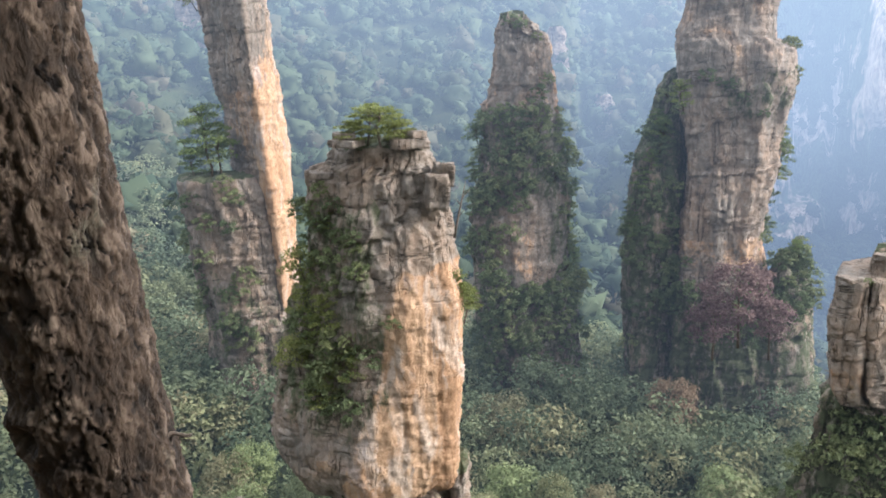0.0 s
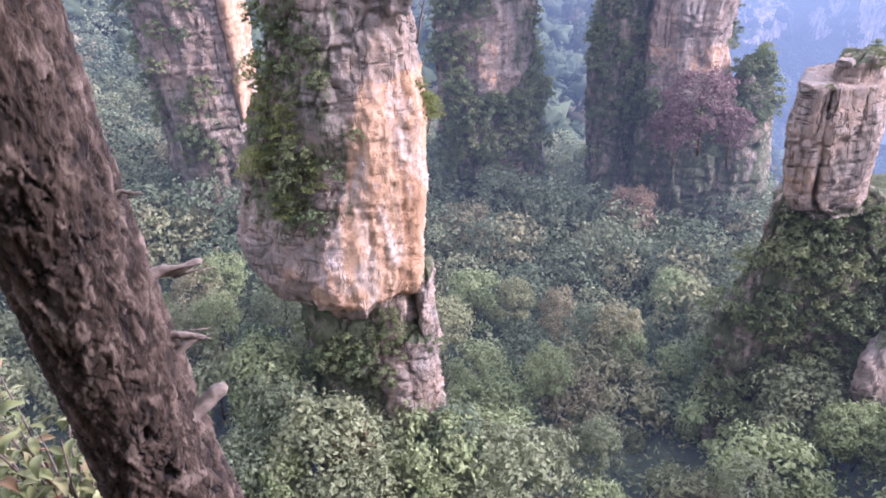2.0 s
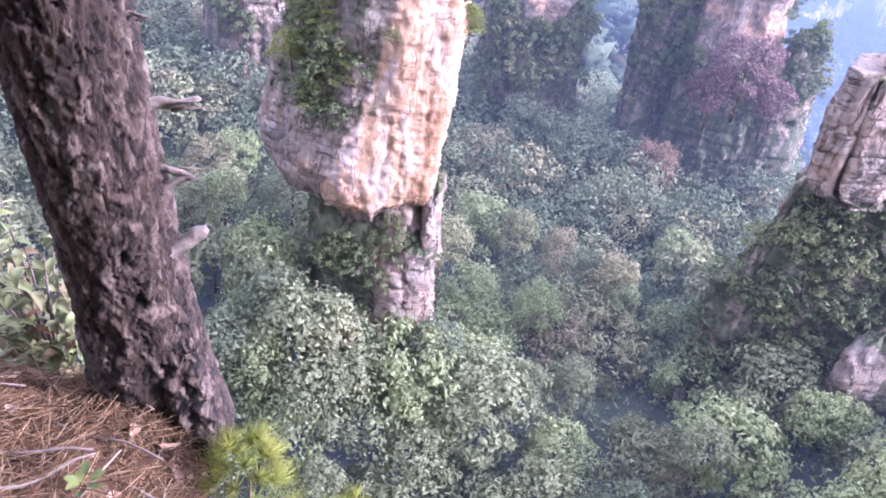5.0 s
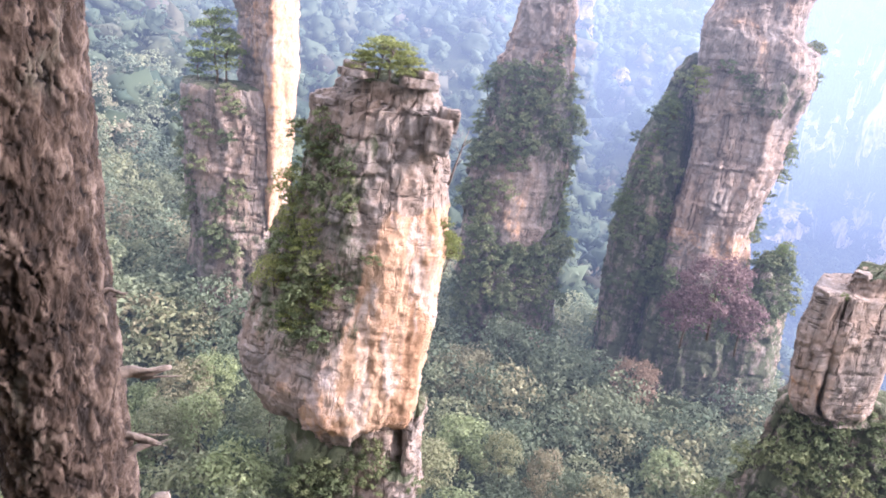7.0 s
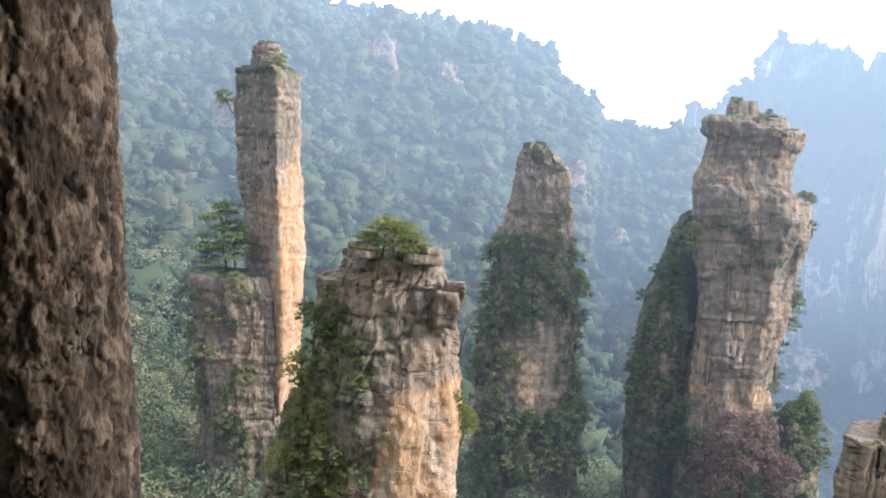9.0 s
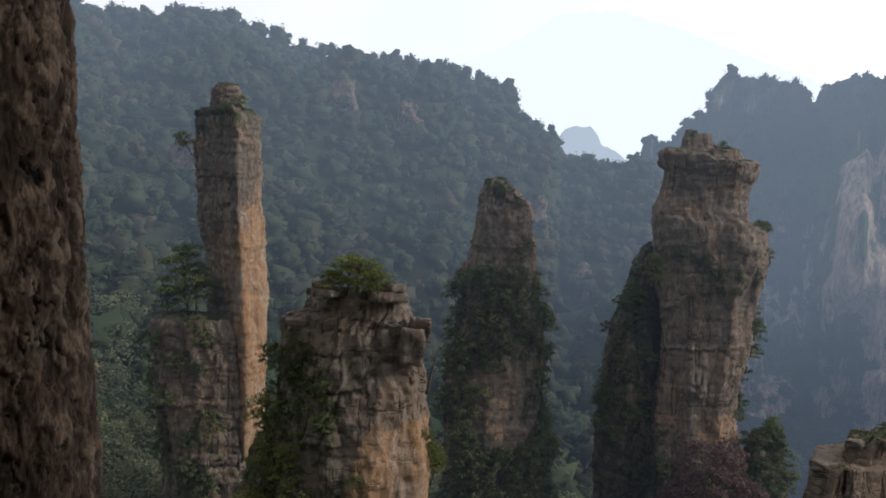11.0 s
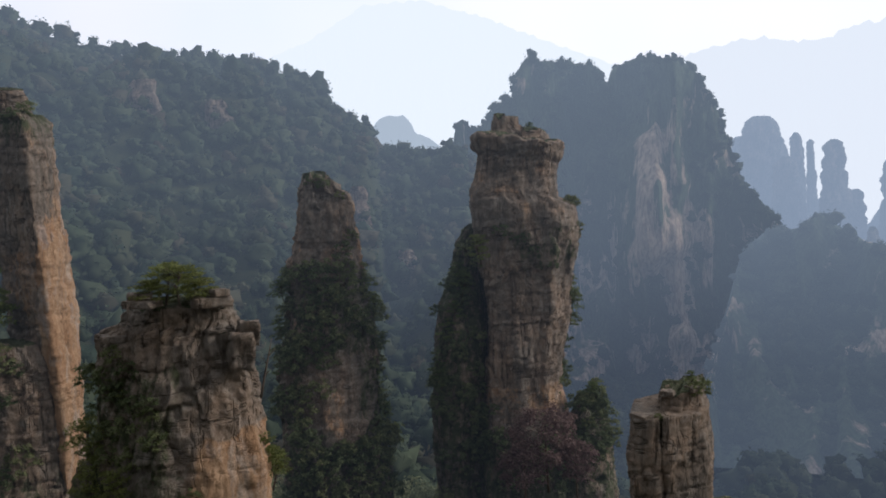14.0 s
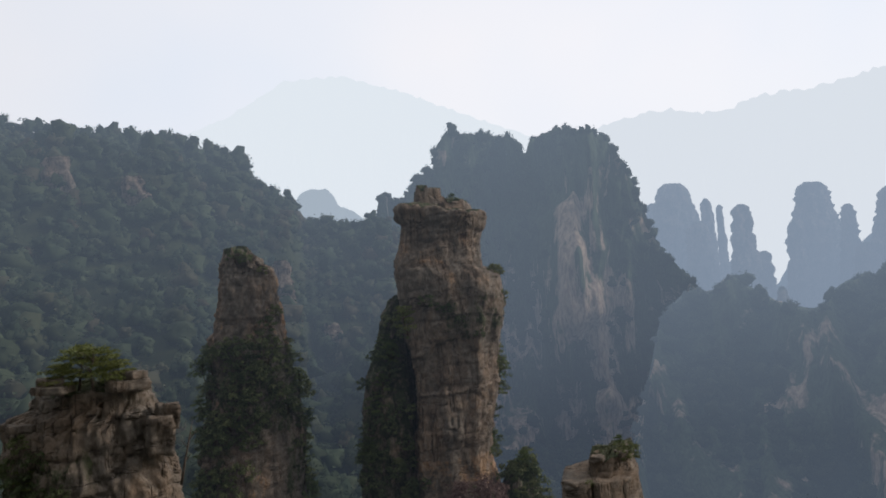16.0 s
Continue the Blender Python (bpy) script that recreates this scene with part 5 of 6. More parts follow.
snag = thing("dead_tree", (0.2, 58.0, -13.6), "bare grey dead snag leaning from the pillar", "tree")
part("trunk", mesh_from("trunk", *tube([(0, 0, 0), (0.3, 0, 1.4), (0.75, 0, 3.2), (1.0, 0, 4.2)], [0.10, 0.08, 0.05, 0.015], 6), WOOD, True), snag)
for h, a in ((1.5, 0.5), (2.4, -0.4), (2.9, 0.6)):
    part("branch", mesh_from("branch", *tube([(0.23 * h, 0, h), (0.23 * h + a * 0.6, 0.1, h + 0.35), (0.23 * h + a, 0.1, h + 0.55)], [0.04, 0.03, 0.01], 5), WOOD, True), snag)


# ---- the ledge by the camera ----
def ledge_edge(x):
    """How far the ledge reaches towards the valley."""
    return np.interp(x, [-30, -3, -1.2, -0.8, -0.66, -0.5, -0.42, -0.36, -0.2, 0.3, 1.5, 4, 30], [2.5, 1.5, 1.46, 1.46, 1.60, 1.54, 1.36, 1.12, 0.86, 0.66, 0.55, 0.4, -1.0])


def ledge_z(x, y):
    p = np.stack([x, y, 0 * x], 1)
    near = np.exp(-((x + 0.6) ** 2 + (y - 1.1) ** 2) / 1.5)
    return -1.585 + 0.035 * fbm(p * 2.2, 4, 90) * (0.4 + near) + 0.10 * fbm(p / 3, 2, 95) * (1 - near) - 0.05 * smooth(-0.25, 0.0, y - ledge_edge(x)) - 0.06 * (x + 0.6) * near - 0.42 * np.maximum(x + 0.64, 0) * np.exp(-(np.maximum(x + 0.5, 0) / 0.5) ** 2) * smooth(0.7, 1.15, y)


m_ = Nodes("needle_covered_soil")
n1, n2 = m_.noise(m_.mapped((9, 9, 9)), 1.0, 6, 0.7), m_.noise(m_.mapped((60, 60, 60)), 1.0, 5, 0.7, 1.5)
c_ = m_.ramp(n1, (0.3, (0.065, 0.038, 0.021)), (0.55, (0.12, 0.074, 0.040)), (0.75, (0.17, 0.112, 0.065)))
c_ = m_.mix(m_.span(n2, 0.5, 0.7), c_, (0.07, 0.04, 0.028))
SOIL = m_.finish(c_, 0.95, m_.bump(n2, 0.9, 0.01), 0.1)

lx = np.concatenate([np.linspace(-30, -2.2, 24)[:-1], np.linspace(-2.2, 1.2, 170), np.linspace(1.2, 30, 24)[1:]])
lt = np.concatenate([np.linspace(0, 0.9, 30)[:-1], np.linspace(0.9, 1.0, 60)])
LX, LT = np.meshgrid(lx, lt)
ly = -28 + (ledge_edge(LX) + 28) * LT
lv = np.stack([LX.ravel(), ly.ravel(), ledge_z(LX.ravel(), ly.ravel())], 1).reshape(len(lt), len(lx), 3)
drop = []
for k, z in enumerate((-0.05, -0.14, -0.3, -0.7, -1.6, -4, -12, -30, -66)):
    r = lv[-1].copy()
    q = np.stack([r[:, 0] * 2.0, 0 * r[:, 0], 0 * r[:, 0] + k * 3.1], 1)
    r[:, 1] += (-0.02 - 0.05 * k) + (0.03 + 0.03 * k) * fbm(q, 3, 120)
    r[:, 2] += z
    drop.append(r)
back = lv[0].copy()
back[:, 2] = -66
rows = np.concatenate([back[None], lv, np.array(drop)])
tagged(new("cliff_ledge", mesh_from("cliff_ledge", rows.reshape(-1, 3), grid_faces(len(lx), len(rows)), SOIL, True)),
       "cliff top ledge covered with brown pine needles", "ground", kind="structure")

# ---- the pine by the camera ----
def trunk_axis(z):
    u = np.minimum(z, 0.8) + 1.0
    over = np.maximum(z - 0.8, 0)
    x = -0.6134 - 0.0239 * u + 0.0225 * u * u + 0.057 * over
    y = 1.3945 - 0.1766 * u - 0.0125 * u * u - 0.22 * over
    r = 0.1225 - 0.0075 * (z + 1.0) + 0.10 * np.maximum(-1.22 - z, 0) ** 1.6
    return x, y, np.maximum(r, 0.06)


def bark_cells(a, b, seed):
    """Distances to the nearest and second nearest plate centre, and the plate's own number."""
    i0, j0 = np.floor(a), np.floor(b)
    f1 = np.full(a.shape, 9.0)
    f2 = np.full(a.shape, 9.0)
    ident = np.zeros(a.shape)
    for di in (-1, 0, 1):
        for dj in (-1, 0, 1):
            i, j = i0 + di, j0 + dj
            px = i + 0.1 + 0.8 * hash3(i, j, 0 * i, seed)
            py = j + 0.1 + 0.8 * hash3(i, j, 0 * i + 1, seed)
            d = np.hypot(a - px, b - py)
            h = hash3(i, j, 0 * i + 2, seed)
            closer = d < f1
            f2 = np.where(closer, f1, np.minimum(f2, d))
            ident = np.where(closer, h, ident)
            f1 = np.where(closer, d, f1)
    return f1, f2, ident


m_ = Nodes("pine_bark")
cell, groove = m_.attr("plate"), m_.attr("groove")
fine = m_.noise(m_.mapped((55, 55, 22)), 1.0, 7, 0.72, 0.8)
flake = m_.noise(m_.mapped((22, 22, 8)), 1.0, 5, 0.65, 1.2)
wide = m_.noise(m_.mapped((3.0, 3.0, 1.4)), 1.0, 4, 0.6)
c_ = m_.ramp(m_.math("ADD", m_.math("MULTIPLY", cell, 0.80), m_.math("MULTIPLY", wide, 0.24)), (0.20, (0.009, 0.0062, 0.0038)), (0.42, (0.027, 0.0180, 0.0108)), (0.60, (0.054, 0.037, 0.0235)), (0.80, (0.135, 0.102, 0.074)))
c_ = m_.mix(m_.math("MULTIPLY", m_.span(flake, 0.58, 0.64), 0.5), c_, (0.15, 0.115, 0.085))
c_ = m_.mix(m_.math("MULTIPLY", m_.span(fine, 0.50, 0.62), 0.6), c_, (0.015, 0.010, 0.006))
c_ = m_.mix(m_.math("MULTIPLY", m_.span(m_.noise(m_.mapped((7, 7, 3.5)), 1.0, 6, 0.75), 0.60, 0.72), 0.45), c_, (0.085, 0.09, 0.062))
# near-black grooves: the bark's dark cracks plus crevice shade put into the colour
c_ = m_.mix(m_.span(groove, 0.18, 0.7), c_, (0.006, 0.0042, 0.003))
BARK = m_.finish(c_, 0.86, m_.bump(m_.math("ADD", fine, flake), 1.0, 0.010), 0.25)

tz = np.concatenate([np.arange(-1.80, 0.95, 0.0048), np.linspace(0.96, 5.6, 90)])
tn = 230
ta = np.linspace(0, 2 * np.pi, tn, endpoint=False)
TZ, TA = np.repeat(tz[:, None], tn, 1).ravel(), np.tile(ta, len(tz))
ax, ay, ar = trunk_axis(TZ)
ring = np.stack([np.cos(TA), np.sin(TA), TZ], 1)
wa = TA + 0.16 * vnoise(np.stack([np.cos(TA) * 2, np.sin(TA) * 2, TZ * 5], 1), 201) + 0.07 * vnoise(np.stack([np.cos(TA) * 6, np.sin(TA) * 6, TZ * 30], 1), 202) + 0.05 * vnoise(np.stack([np.cos(TA) * 16, np.sin(TA) * 16, TZ * 90], 1), 205)
wz = TZ + 0.020 * vnoise(np.stack([np.cos(TA) * 4, np.sin(TA) * 4, TZ * 12], 1), 203) + 0.007 * vnoise(np.stack([np.cos(TA) * 14, np.sin(TA) * 14, TZ * 70], 1), 204)
am = np.mod(wa, 2 * np.pi) / (2 * np.pi)
skin = np.stack([0.123 * np.cos(wa), 0.123 * np.sin(wa), wz], 1)
# long wandering fissures, cross cracks, and flakes that lie over one another in steps
fissure = np.exp(-(np.abs(fbm(skin * [34, 34, 12], 3, 211, 0.55)) / 0.05) ** 2)
cross = np.exp(-(np.abs(fbm(skin * [40, 40, 27], 2, 212, 0.5)) / 0.10) ** 2)
strength = 0.45 + 0.55 * smooth(-0.35, 0.3, vnoise(ring * [2.5, 2.5, 5], 240))
f1, f2, ident = bark_cells(am * 36, wz / 0.046, 213)
_, _, ident2 = bark_cells(am * 64, wz / 0.026, 214)
steps = np.floor(3.4 * (fbm(skin * [30, 30, 15], 3, 215, 0.6) + 1)) / 3.4
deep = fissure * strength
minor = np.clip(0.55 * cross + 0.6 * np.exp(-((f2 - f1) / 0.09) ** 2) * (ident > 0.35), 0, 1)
relief = 0.0042 * steps + 0.0050 * (np.floor(ident * 4) / 4 - 0.4) + 0.0028 * (ident2 - 0.5) - 0.011 * deep - 0.0055 * minor
relief += 0.0022 * fbm(ring * [9, 9, 45], 4, 221, 0.75) + 0.004 * fbm(ring * [1.2, 1.2, 2.2], 2, 231)
# buttress ridges near the foot
foot = np.maximum(-1.15 - TZ, 0)
relief += foot * 0.025 * (np.cos(3 * TA + 0.6) * 0.6 + np.cos(5 * TA + 2.0) * 0.4)
kd = np.hypot((TA - 4.15) * 0.12, TZ + 0.58)
relief += 0.016 * np.exp(-((kd - 0.035) / 0.018) ** 2) - 0.022 * np.exp(-(kd / 0.022) ** 2)
rr = ar + relief
tv = np.stack([ax + rr * np.cos(TA), ay + rr * np.sin(TA), TZ], 1)
pine = thing("pine_tree", (0, 0, 0), "leaning pine trunk with thick flaky reddish grey bark", "pine tree")
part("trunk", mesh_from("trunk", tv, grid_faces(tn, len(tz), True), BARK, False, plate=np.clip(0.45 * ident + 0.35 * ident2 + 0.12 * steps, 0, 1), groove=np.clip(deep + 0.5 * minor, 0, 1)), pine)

DRYWOOD = plain_material("bleached_wood", (0.065, 0.052, 0.04), (0.19, 0.155, 0.12), 30.0, 0.8, 0.2, 0.6, (1, 1, 1))
LICHEN = plain_material("pale_root_bark", (0.09, 0.07, 0.06), (0.25, 0.215, 0.195), 26.0, 0.9, 0.2, 1.0)


def stub(base, tip, r0, r1, seed, splinters=2):
    """A broken branch: a torn, tapered tube with splinters."""
    b, t = np.array(base), np.array(tip)
    u = np.linspace(0, 1, 12)[:, None]
    pts = b + (t - b) * u + 0.006 * fbm(np.hstack([u * 3, 0 * u, 0 * u]) + seed, 2, seed)[:, None]
    v, f = tube(pts, np.interp(u[:, 0], [0, 0.3, 0.85, 1], [r0, (r0 + r1) / 2, r1, r1 * 0.4]), 12)
    v = v + 0.003 * np.stack([fbm(v * 60, 3, seed + k) for k in range(3)], 1)
    pieces = [(v, f)]
    rg = np.random.default_rng(seed)
    for k in range(splinters):
        o = rg.normal(0, r1 * 0.6, 3)
        p0 = b + (t - b) * 0.6 + o
        pieces.append(tube(np.stack([p0, p0 + (t - b) * 0.3, p0 + (t - b) * rg.uniform(0.45, 0.6) + o * 0.4]), [r1 * 0.45, r1 * 0.3, r1 * 0.06], 5))
    return joined(pieces)


for base, tip, r0, r1, seed in (((-0.53, 1.36, -0.835), (-0.402, 1.38, -0.808), 0.015, 0.008, 301), ((-0.53, 1.38, -0.965), (-0.425, 1.40, -0.975), 0.012, 0.006, 302),
                                 ((-0.53, 1.40, -1.03), (-0.428, 1.42, -0.992), 0.011, 0.006, 303), ((-0.52, 1.40, -1.20), (-0.420, 1.44, -1.130), 0.021, 0.016, 304),
                                 ((-0.52, 1.33, -0.65), (-0.465, 1.33, -0.648), 0.006, 0.003, 305)):
    part("branch_stub", mesh_from("branch_stub", *stub(base, tip, r0, r1, seed), DRYWOOD, True), pine, "bleached broken branch stub")


def lump(center, size, seed, material, name, parent=None, label="", detail=3, amount=0.3):
    """A knobby rounded lump."""
    bm = bmesh.new()
    bmesh.ops.create_icosphere(bm, subdivisions=detail, radius=1.0)
    V = np.array([v.co[:] for v in bm.verts])
    F = np.array([[v.index for v in f.verts] for f in bm.faces])
    bm.free()
    V = V * (1 + amount * fbm(V * 1.6 + seed, 4, seed))[:, None] * np.array(size) + np.array(center)
    return part(name, mesh_from(name, V, F, material, detail > 3), parent, label) if parent else mesh_from(name, V, F, material, False)


for k, (p0, p1, p2, r0, r1) in enumerate((((-0.535, 1.43, -1.25), (-0.50, 1.41, -1.50), (-0.455, 1.37, -1.76), 0.028, 0.044), ((-0.49, 1.42, -1.42), (-0.435, 1.40, -1.54), (-0.42, 1.36, -1.80), 0.022, 0.040))):
    u = np.linspace(0, 1, 70)[:, None]
    pts = np.array(p0) * (1 - u) ** 2 + 2 * np.array(p1) * u * (1 - u) + np.array(p2) * u * u
    v, f = tube(pts, np.linspace(r0, r1, 70), 48)
    plate_, _, id_, _, _ = cells(v[:, 2] * 26 + v[:, 1] * 9, v[:, 0] * 40 + v[:, 1] * 25, 420 + k, 0.9)
    v = v + np.stack([fbm(v * 30 + 5 * c, 4, 400 + k + c, 0.7) for c in range(3)], 1) * 0.009
    part("root_flare", mesh_from("root_flare", v, f, BARK, False, plate=0.35 + 0.6 * id_, groove=np.clip((plate_ - 0.42) * 6, 0, 1)), pine, "flaking root flare")

# the pine's limbs and crown, added out of view overhead to shade its trunk
cr = np.random.default_rng(61)
for k in range(9):
    z0 = 1.95 + 0.3 * k
    x0, y0, _ = trunk_axis(np.array([z0]))
    a = k * 2.4 + 0.5
    L = 3.4 - 0.15 * k
    p = np.array([[0, 0, 0], [0.5 * L * math.cos(a), 0.5 * L * math.sin(a), 0.25], [L * math.cos(a), L * math.sin(a), 0.35]]) + [x0[0], y0[0], z0]
    shade_limb = part("branch", mesh_from("branch", *tube(p, [0.04, 0.028, 0.012], 7), BARK, True, plate=np.full(23, 0.4), groove=np.zeros(23)), pine)
    cs = p[1] + (p[2] - p[1]) * cr.uniform(-0.3, 1.1, (1300, 1)) + cr.normal(size=(1300, 3)) * [0.5, 0.5, 0.12]
    part("needles", mesh_from("needles", *leaves(cs, cr.normal(size=(1300, 3)) * 0.5 + [0, 0, 0.8], 0.24, 0.07, cr, 0.1), NEEDLES), shade_limb)

# ---- litter on the ledge ----
NEEDLE_DRY = leaf_material("dry_needles", [(0.0, (0.13, 0.074, 0.036)), (0.35, (0.20, 0.122, 0.060)), (0.7, (0.31, 0.215, 0.12)), (1.0, (0.09, 0.055, 0.030))], 0.7, None, 0.45)
rng = np.random.default_rng(15)
N = 7600
nx_ = rng.uniform(-1.75, 0.15, N)
ny_ = ledge_edge(nx_) - 0.01 - np.abs(rng.gamma(1.5, 0.28, N))
keep = ny_ > 0.35
nx_, ny_ = nx_[keep], ny_[keep]
N = len(nx_)
nz_ = ledge_z(nx_, ny_) + rng.uniform(0.001, 0.022, N)
ang, tilt, ln_ = rng.uniform(0, 2 * np.pi, N), rng.normal(0, 0.14, N), rng.uniform(0.07, 0.15, N)
dirv = np.stack([np.cos(ang) * np.cos(tilt), np.sin(ang) * np.cos(tilt), np.sin(tilt)], 1)
side = np.stack([-np.sin(ang), np.cos(ang), 0 * ang], 1)
mid = np.stack([nx_, ny_, nz_], 1)
bow = rng.normal(0, 0.007, N)[:, None]
rad = rng.uniform(0.0007, 0.0013, N)[:, None]
up = np.array([0, 0, 1.0])
vs = []
for k, w in ((-0.5, 0.0), (0.0, 1.0), (0.5, 0.0)):
    c = mid + dirv * (k * ln_)[:, None] + side * bow * w
    for o in (side * rad - up * rad * 0.5, -side * rad - up * rad * 0.5, up * rad):
        vs.append(c + o)
V = np.stack(vs, 1).reshape(-1, 3)
q = np.arange(N)[:, None] * 9
F = np.vstack([q + [a, b, b + 3, a + 3] for a, b in ((0, 1), (1, 2), (2, 0), (3, 4), (4, 5), (5, 3))])
tagged(new("pine_needle_litter", mesh_from("pine_needle_litter", V, F, NEEDLE_DRY, False, tone=np.repeat(rng.uniform(0, 1, N), 9))), "matted dry brown pine needles on the ledge", "pine needles", kind="stuff")


def blade_leaf(length, width, curl, fold=0.15):
    """A pointed leaf with a midrib fold, lying along x."""
    u = np.linspace(0, 1, 8)
    w = width * np.sin(np.pi * np.clip(u * 0.94 + 0.03, 0, 1)) ** 0.8 * (1.1 - 0.35 * u)
    top = []
    for s in (-1, -0.5, 0, 0.5, 1):
        top.append(np.stack([u * length, s * w / 2, curl * length * (u - 0.5) ** 2 * 2 + fold * np.abs(s) * w], 1))
    T = np.stack(top, 1).reshape(-1, 3)
    B = T - [0, 0, 0.0006]
    f = grid_faces(5, 8)
    return np.vstack([T, B]), np.vstack([f, f[:, ::-1] + len(T)])


FALLEN = plain_material("dead_leaf", (0.20, 0.11, 0.06), (0.34, 0.22, 0.135), 40.0, 0.7, 0.3)
dead = [mesh_from("fallen_leaf", *blade_leaf(0.05 * s, 0.022 * s, c), FALLEN, True) for s, c in ((1.0, 0.4), (1.3, -0.5), (0.8, 0.7), (1.1, 0.1))]
for i in range(46):
    x = rng.uniform(-1.3, -0.2)
    y = min(rng.uniform(0.75, 1.5), ledge_edge(x) - 0.05)
    ob = new("fallen_leaf", dead[i % 4])
    ob.matrix_world = pose(x, y, float(ledge_z(np.array([x]), np.array([y]))[0]) + 0.016, rng.uniform(-25, 25), rng.uniform(-25, 25), rng.uniform(0, 360))
    tagged(ob, "curled dry brown leaf lying on pine needles", "leaf", "fallen leaves on the ledge")
TWIG = plain_material("twig_wood", (0.11, 0.082, 0.058), (0.21, 0.165, 0.12), 40.0, 0.8, 0.2)
TWIG_DARK = plain_material("dark_twig_wood", (0.09, 0.065, 0.05), (0.17, 0.13, 0.10), 40.0, 0.8, 0.2)
for x, y, a, l, r, mat in ((-0.66, 1.06, 40, 0.22, 0.005, TWIG), (-0.57, 1.09, 75, 0.18, 0.004, TWIG), (-0.50, 1.13, -22, 0.26, 0.006, TWIG), (-0.60, 1.23, -12, 0.28, 0.0045, TWIG_DARK), (-0.74, 1.13, 8, 0.30, 0.006, TWIG_DARK), (-0.62, 1.38, -20, 0.18, 0.004, TWIG), (-0.85, 1.02, 60, 0.2, 0.005, TWIG_DARK), (-0.42, 1.03, 100, 0.24, 0.004, TWIG), (-0.95, 1.3, 20, 0.25, 0.004, TWIG_DARK), (-0.80, 0.92, -35, 0.26, 0.005, TWIG)):
    u = np.linspace(-0.5, 0.5, 7)
    pts = np.stack([u * l, 0.004 * np.sin(u * 9 + x * 20), 0.008 * np.cos(u * 7 + y * 9)], 1)
    ob = new("twig", mesh_from("twig", *tube(pts, np.linspace(r, r * 0.5, 7), 6), mat, True))
    ob.matrix_world = pose(x, y, float(ledge_z(np.array([x]), np.array([y]))[0]) + 0.018, 0, 0, a)
    tagged(ob, "dry broken twig lying on pine needles", "twig", "twigs on the ledge")
stone = new("stone", lump((0, 0, 0), (0.035, 0.025, 0.018), 12, LICHEN, "stone", None, "", 3, 0.3))
stone.location = (-0.385, 1.13, float(ledge_z(np.array([-0.385]), np.array([1.13]))[0]) + 0.012)
tagged(stone, "small pale stone on the ledge's edge", "stone")

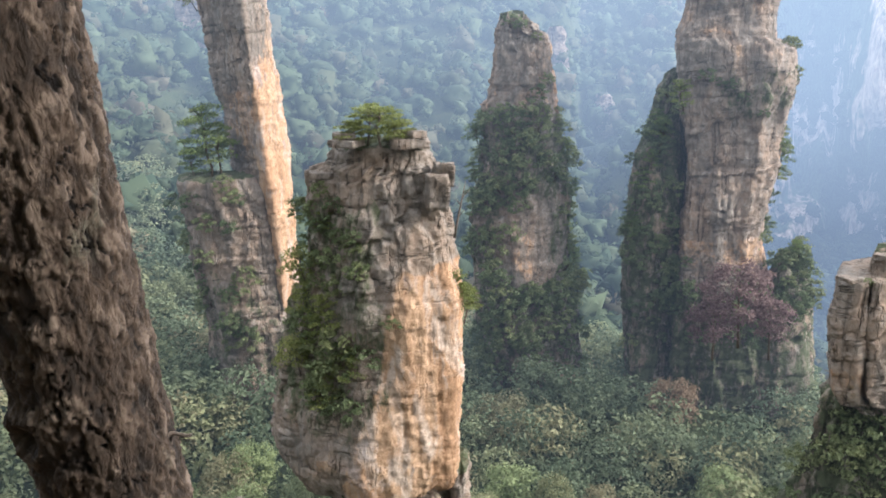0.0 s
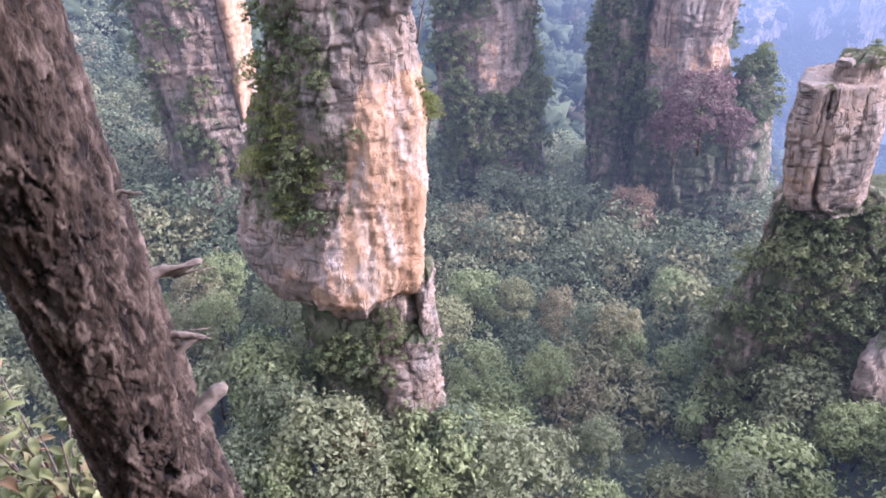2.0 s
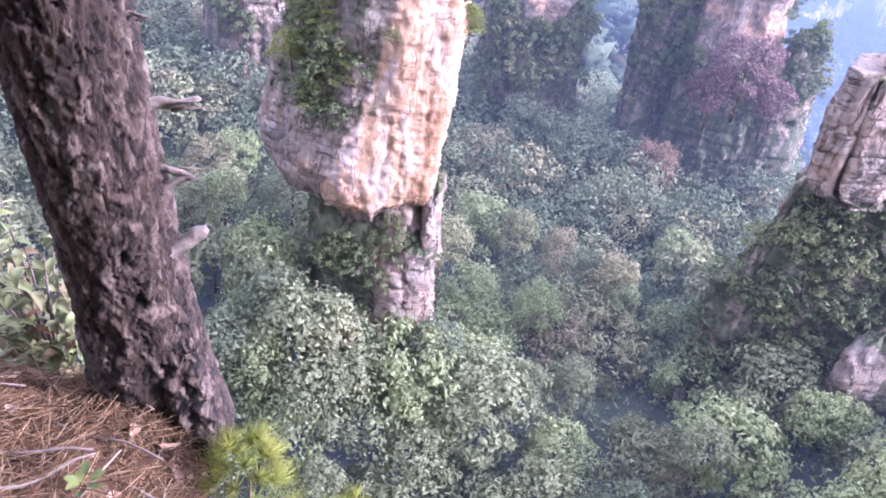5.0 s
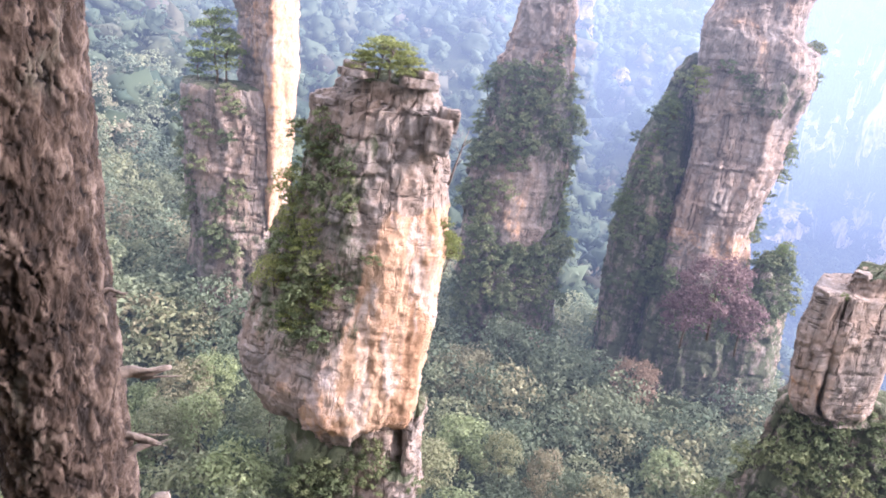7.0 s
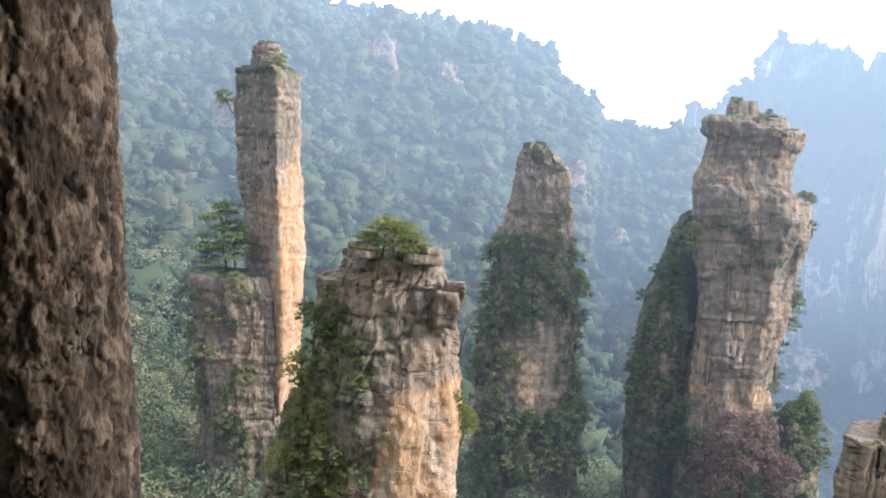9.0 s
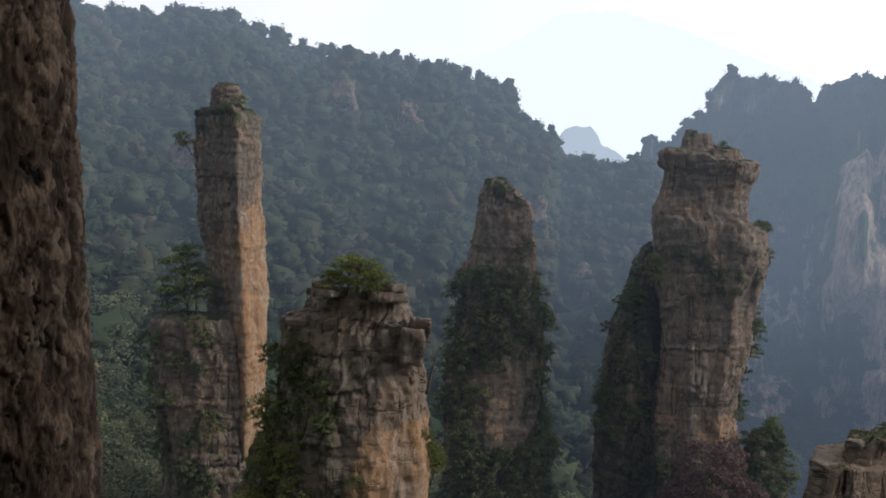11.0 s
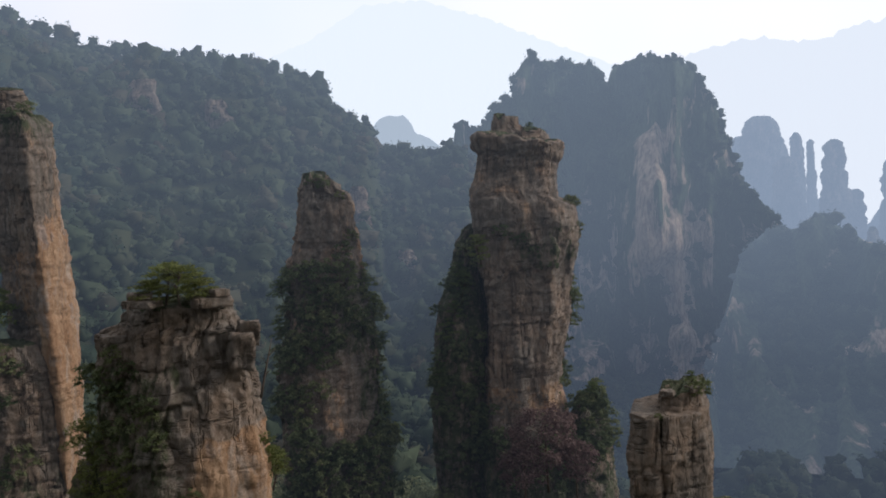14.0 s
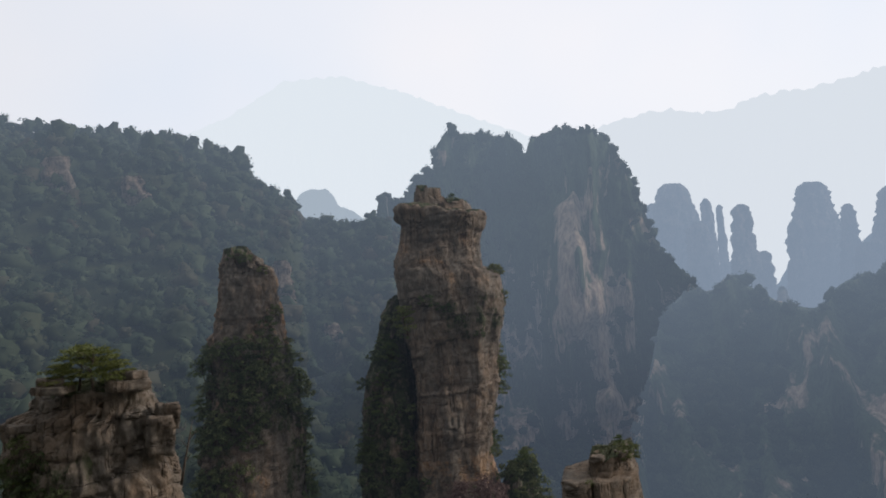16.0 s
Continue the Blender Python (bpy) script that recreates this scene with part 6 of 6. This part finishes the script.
# seedling pines over the edge
FRESH_NEEDLE = leaf_material("fresh_needles", [(0.0, (0.12, 0.16, 0.03)), (0.5, (0.18, 0.21, 0.035)), (1.0, (0.24, 0.245, 0.045))], 0.5, None, 0.3)
for x, y, z, size, tufts in ((-0.300, 1.26, -1.82, 1.15, 26), (-0.06, 1.24, -1.90, 0.9, 14), (0.10, 1.22, -1.93, 0.7, 8)):
    root = thing("pine_seedling", (x, y, z), "young yellow green pine seedling at the cliff edge", "pine seedling", "seedlings")
    r = np.random.default_rng(int(1000 + x * 100))
    part("stem", mesh_from("stem", *tube([(0, 0.05, -0.12), (0, 0.02, 0), (0.01, 0, 0.10 * size), (0.0, -0.01, 0.20 * size)], [0.006, 0.005, 0.004, 0.002], 6), TWIG_DARK, True), root)
    for k in range(tufts):
        a, h = k * 2.4, k / tufts
        c = np.array([0.075 * size * (1.1 - h * 0.7) * math.cos(a), 0.075 * size * (1.1 - h * 0.7) * math.sin(a), (0.04 + 0.17 * h) * size])
        d = r.normal(size=(70, 3)) * 0.6 + np.array([math.cos(a) * 0.6, math.sin(a) * 0.6, 0.9])
        d /= np.linalg.norm(d, axis=1)[:, None]
        L = 0.055 * size * r.uniform(0.7, 1.2, 70)[:, None]
        s = np.cross(d, r.normal(size=(70, 3)))
        s /= np.linalg.norm(s, axis=1)[:, None]
        s *= 0.0013
        n3 = np.cross(d, s)
        V = np.stack([c + s, c - s, c + n3, c + d * L], 1).reshape(-1, 3)
        q = np.arange(70)[:, None] * 4
        F = np.vstack([q + [0, 1, 3], q + [1, 2, 3], q + [2, 0, 3]])
        part("needle_tuft", mesh_from("needle_tuft", V, F, FRESH_NEEDLE), root)

# a broad leaved bush beside the trunk
GLOSSY = leaf_material("glossy_bush_leaf", [(0.0, (0.17, 0.20, 0.075)), (0.4, (0.25, 0.27, 0.11)), (0.75, (0.33, 0.34, 0.16)), (0.92, (0.30, 0.25, 0.13)), (1.0, (0.30, 0.13, 0.06))], 0.35, None, 0.1)
bush = thing("bush", (-1.02, 1.80, -1.95), "broad leaved green bush with a few reddish leaves at the ledge", "bush")
leafs = [mesh_from("leaf", *blade_leaf(0.058 * s, 0.028 * s, c, 0.2), GLOSSY, True) for s, c in ((1.0, -0.3), (1.2, -0.5), (0.8, -0.1))]
r = np.random.default_rng(44)
for k in range(32):
    a = r.uniform(0, 2 * np.pi)
    tip = np.array([0.36 * math.cos(a) * r.uniform(0.3, 1), 0.26 * math.sin(a) * r.uniform(0.3, 1), r.uniform(0.30, 0.62)])
    part("stem", mesh_from("stem", *tube(np.stack([[0, 0, -0.1], tip * [0.5, 0.5, 0.55], tip]), [0.005, 0.004, 0.002], 5), TWIG_DARK, True), bush)
    for j in range(15):
        p = tip * (1 - 0.045 * j) + [0, 0, -0.010 * j] + r.normal(0, 0.018, 3)
        part("leaf", leafs[(k + j) % 3], bush, "", pose(p[0], p[1], p[2], r.uniform(-30, 30), r.uniform(-35, 25), j * 137.5 + r.uniform(-20, 20)))
herb = thing("small_plant", (-0.575, 1.07, float(ledge_z(np.array([-0.575]), np.array([1.07]))[0])), "tiny green herb among pine needles", "plant")
herb_leaf = mesh_from("leaf", *blade_leaf(0.03, 0.02, -0.2, 0.1), NEEDLES, True)
for j in range(9):
    part("leaf", herb_leaf, herb, "", pose(0.012 * math.cos(j * 2.4), 0.012 * math.sin(j * 2.4), 0.015 + 0.004 * j, r.uniform(-15, 15), r.uniform(-35, -5), j * 137.5))
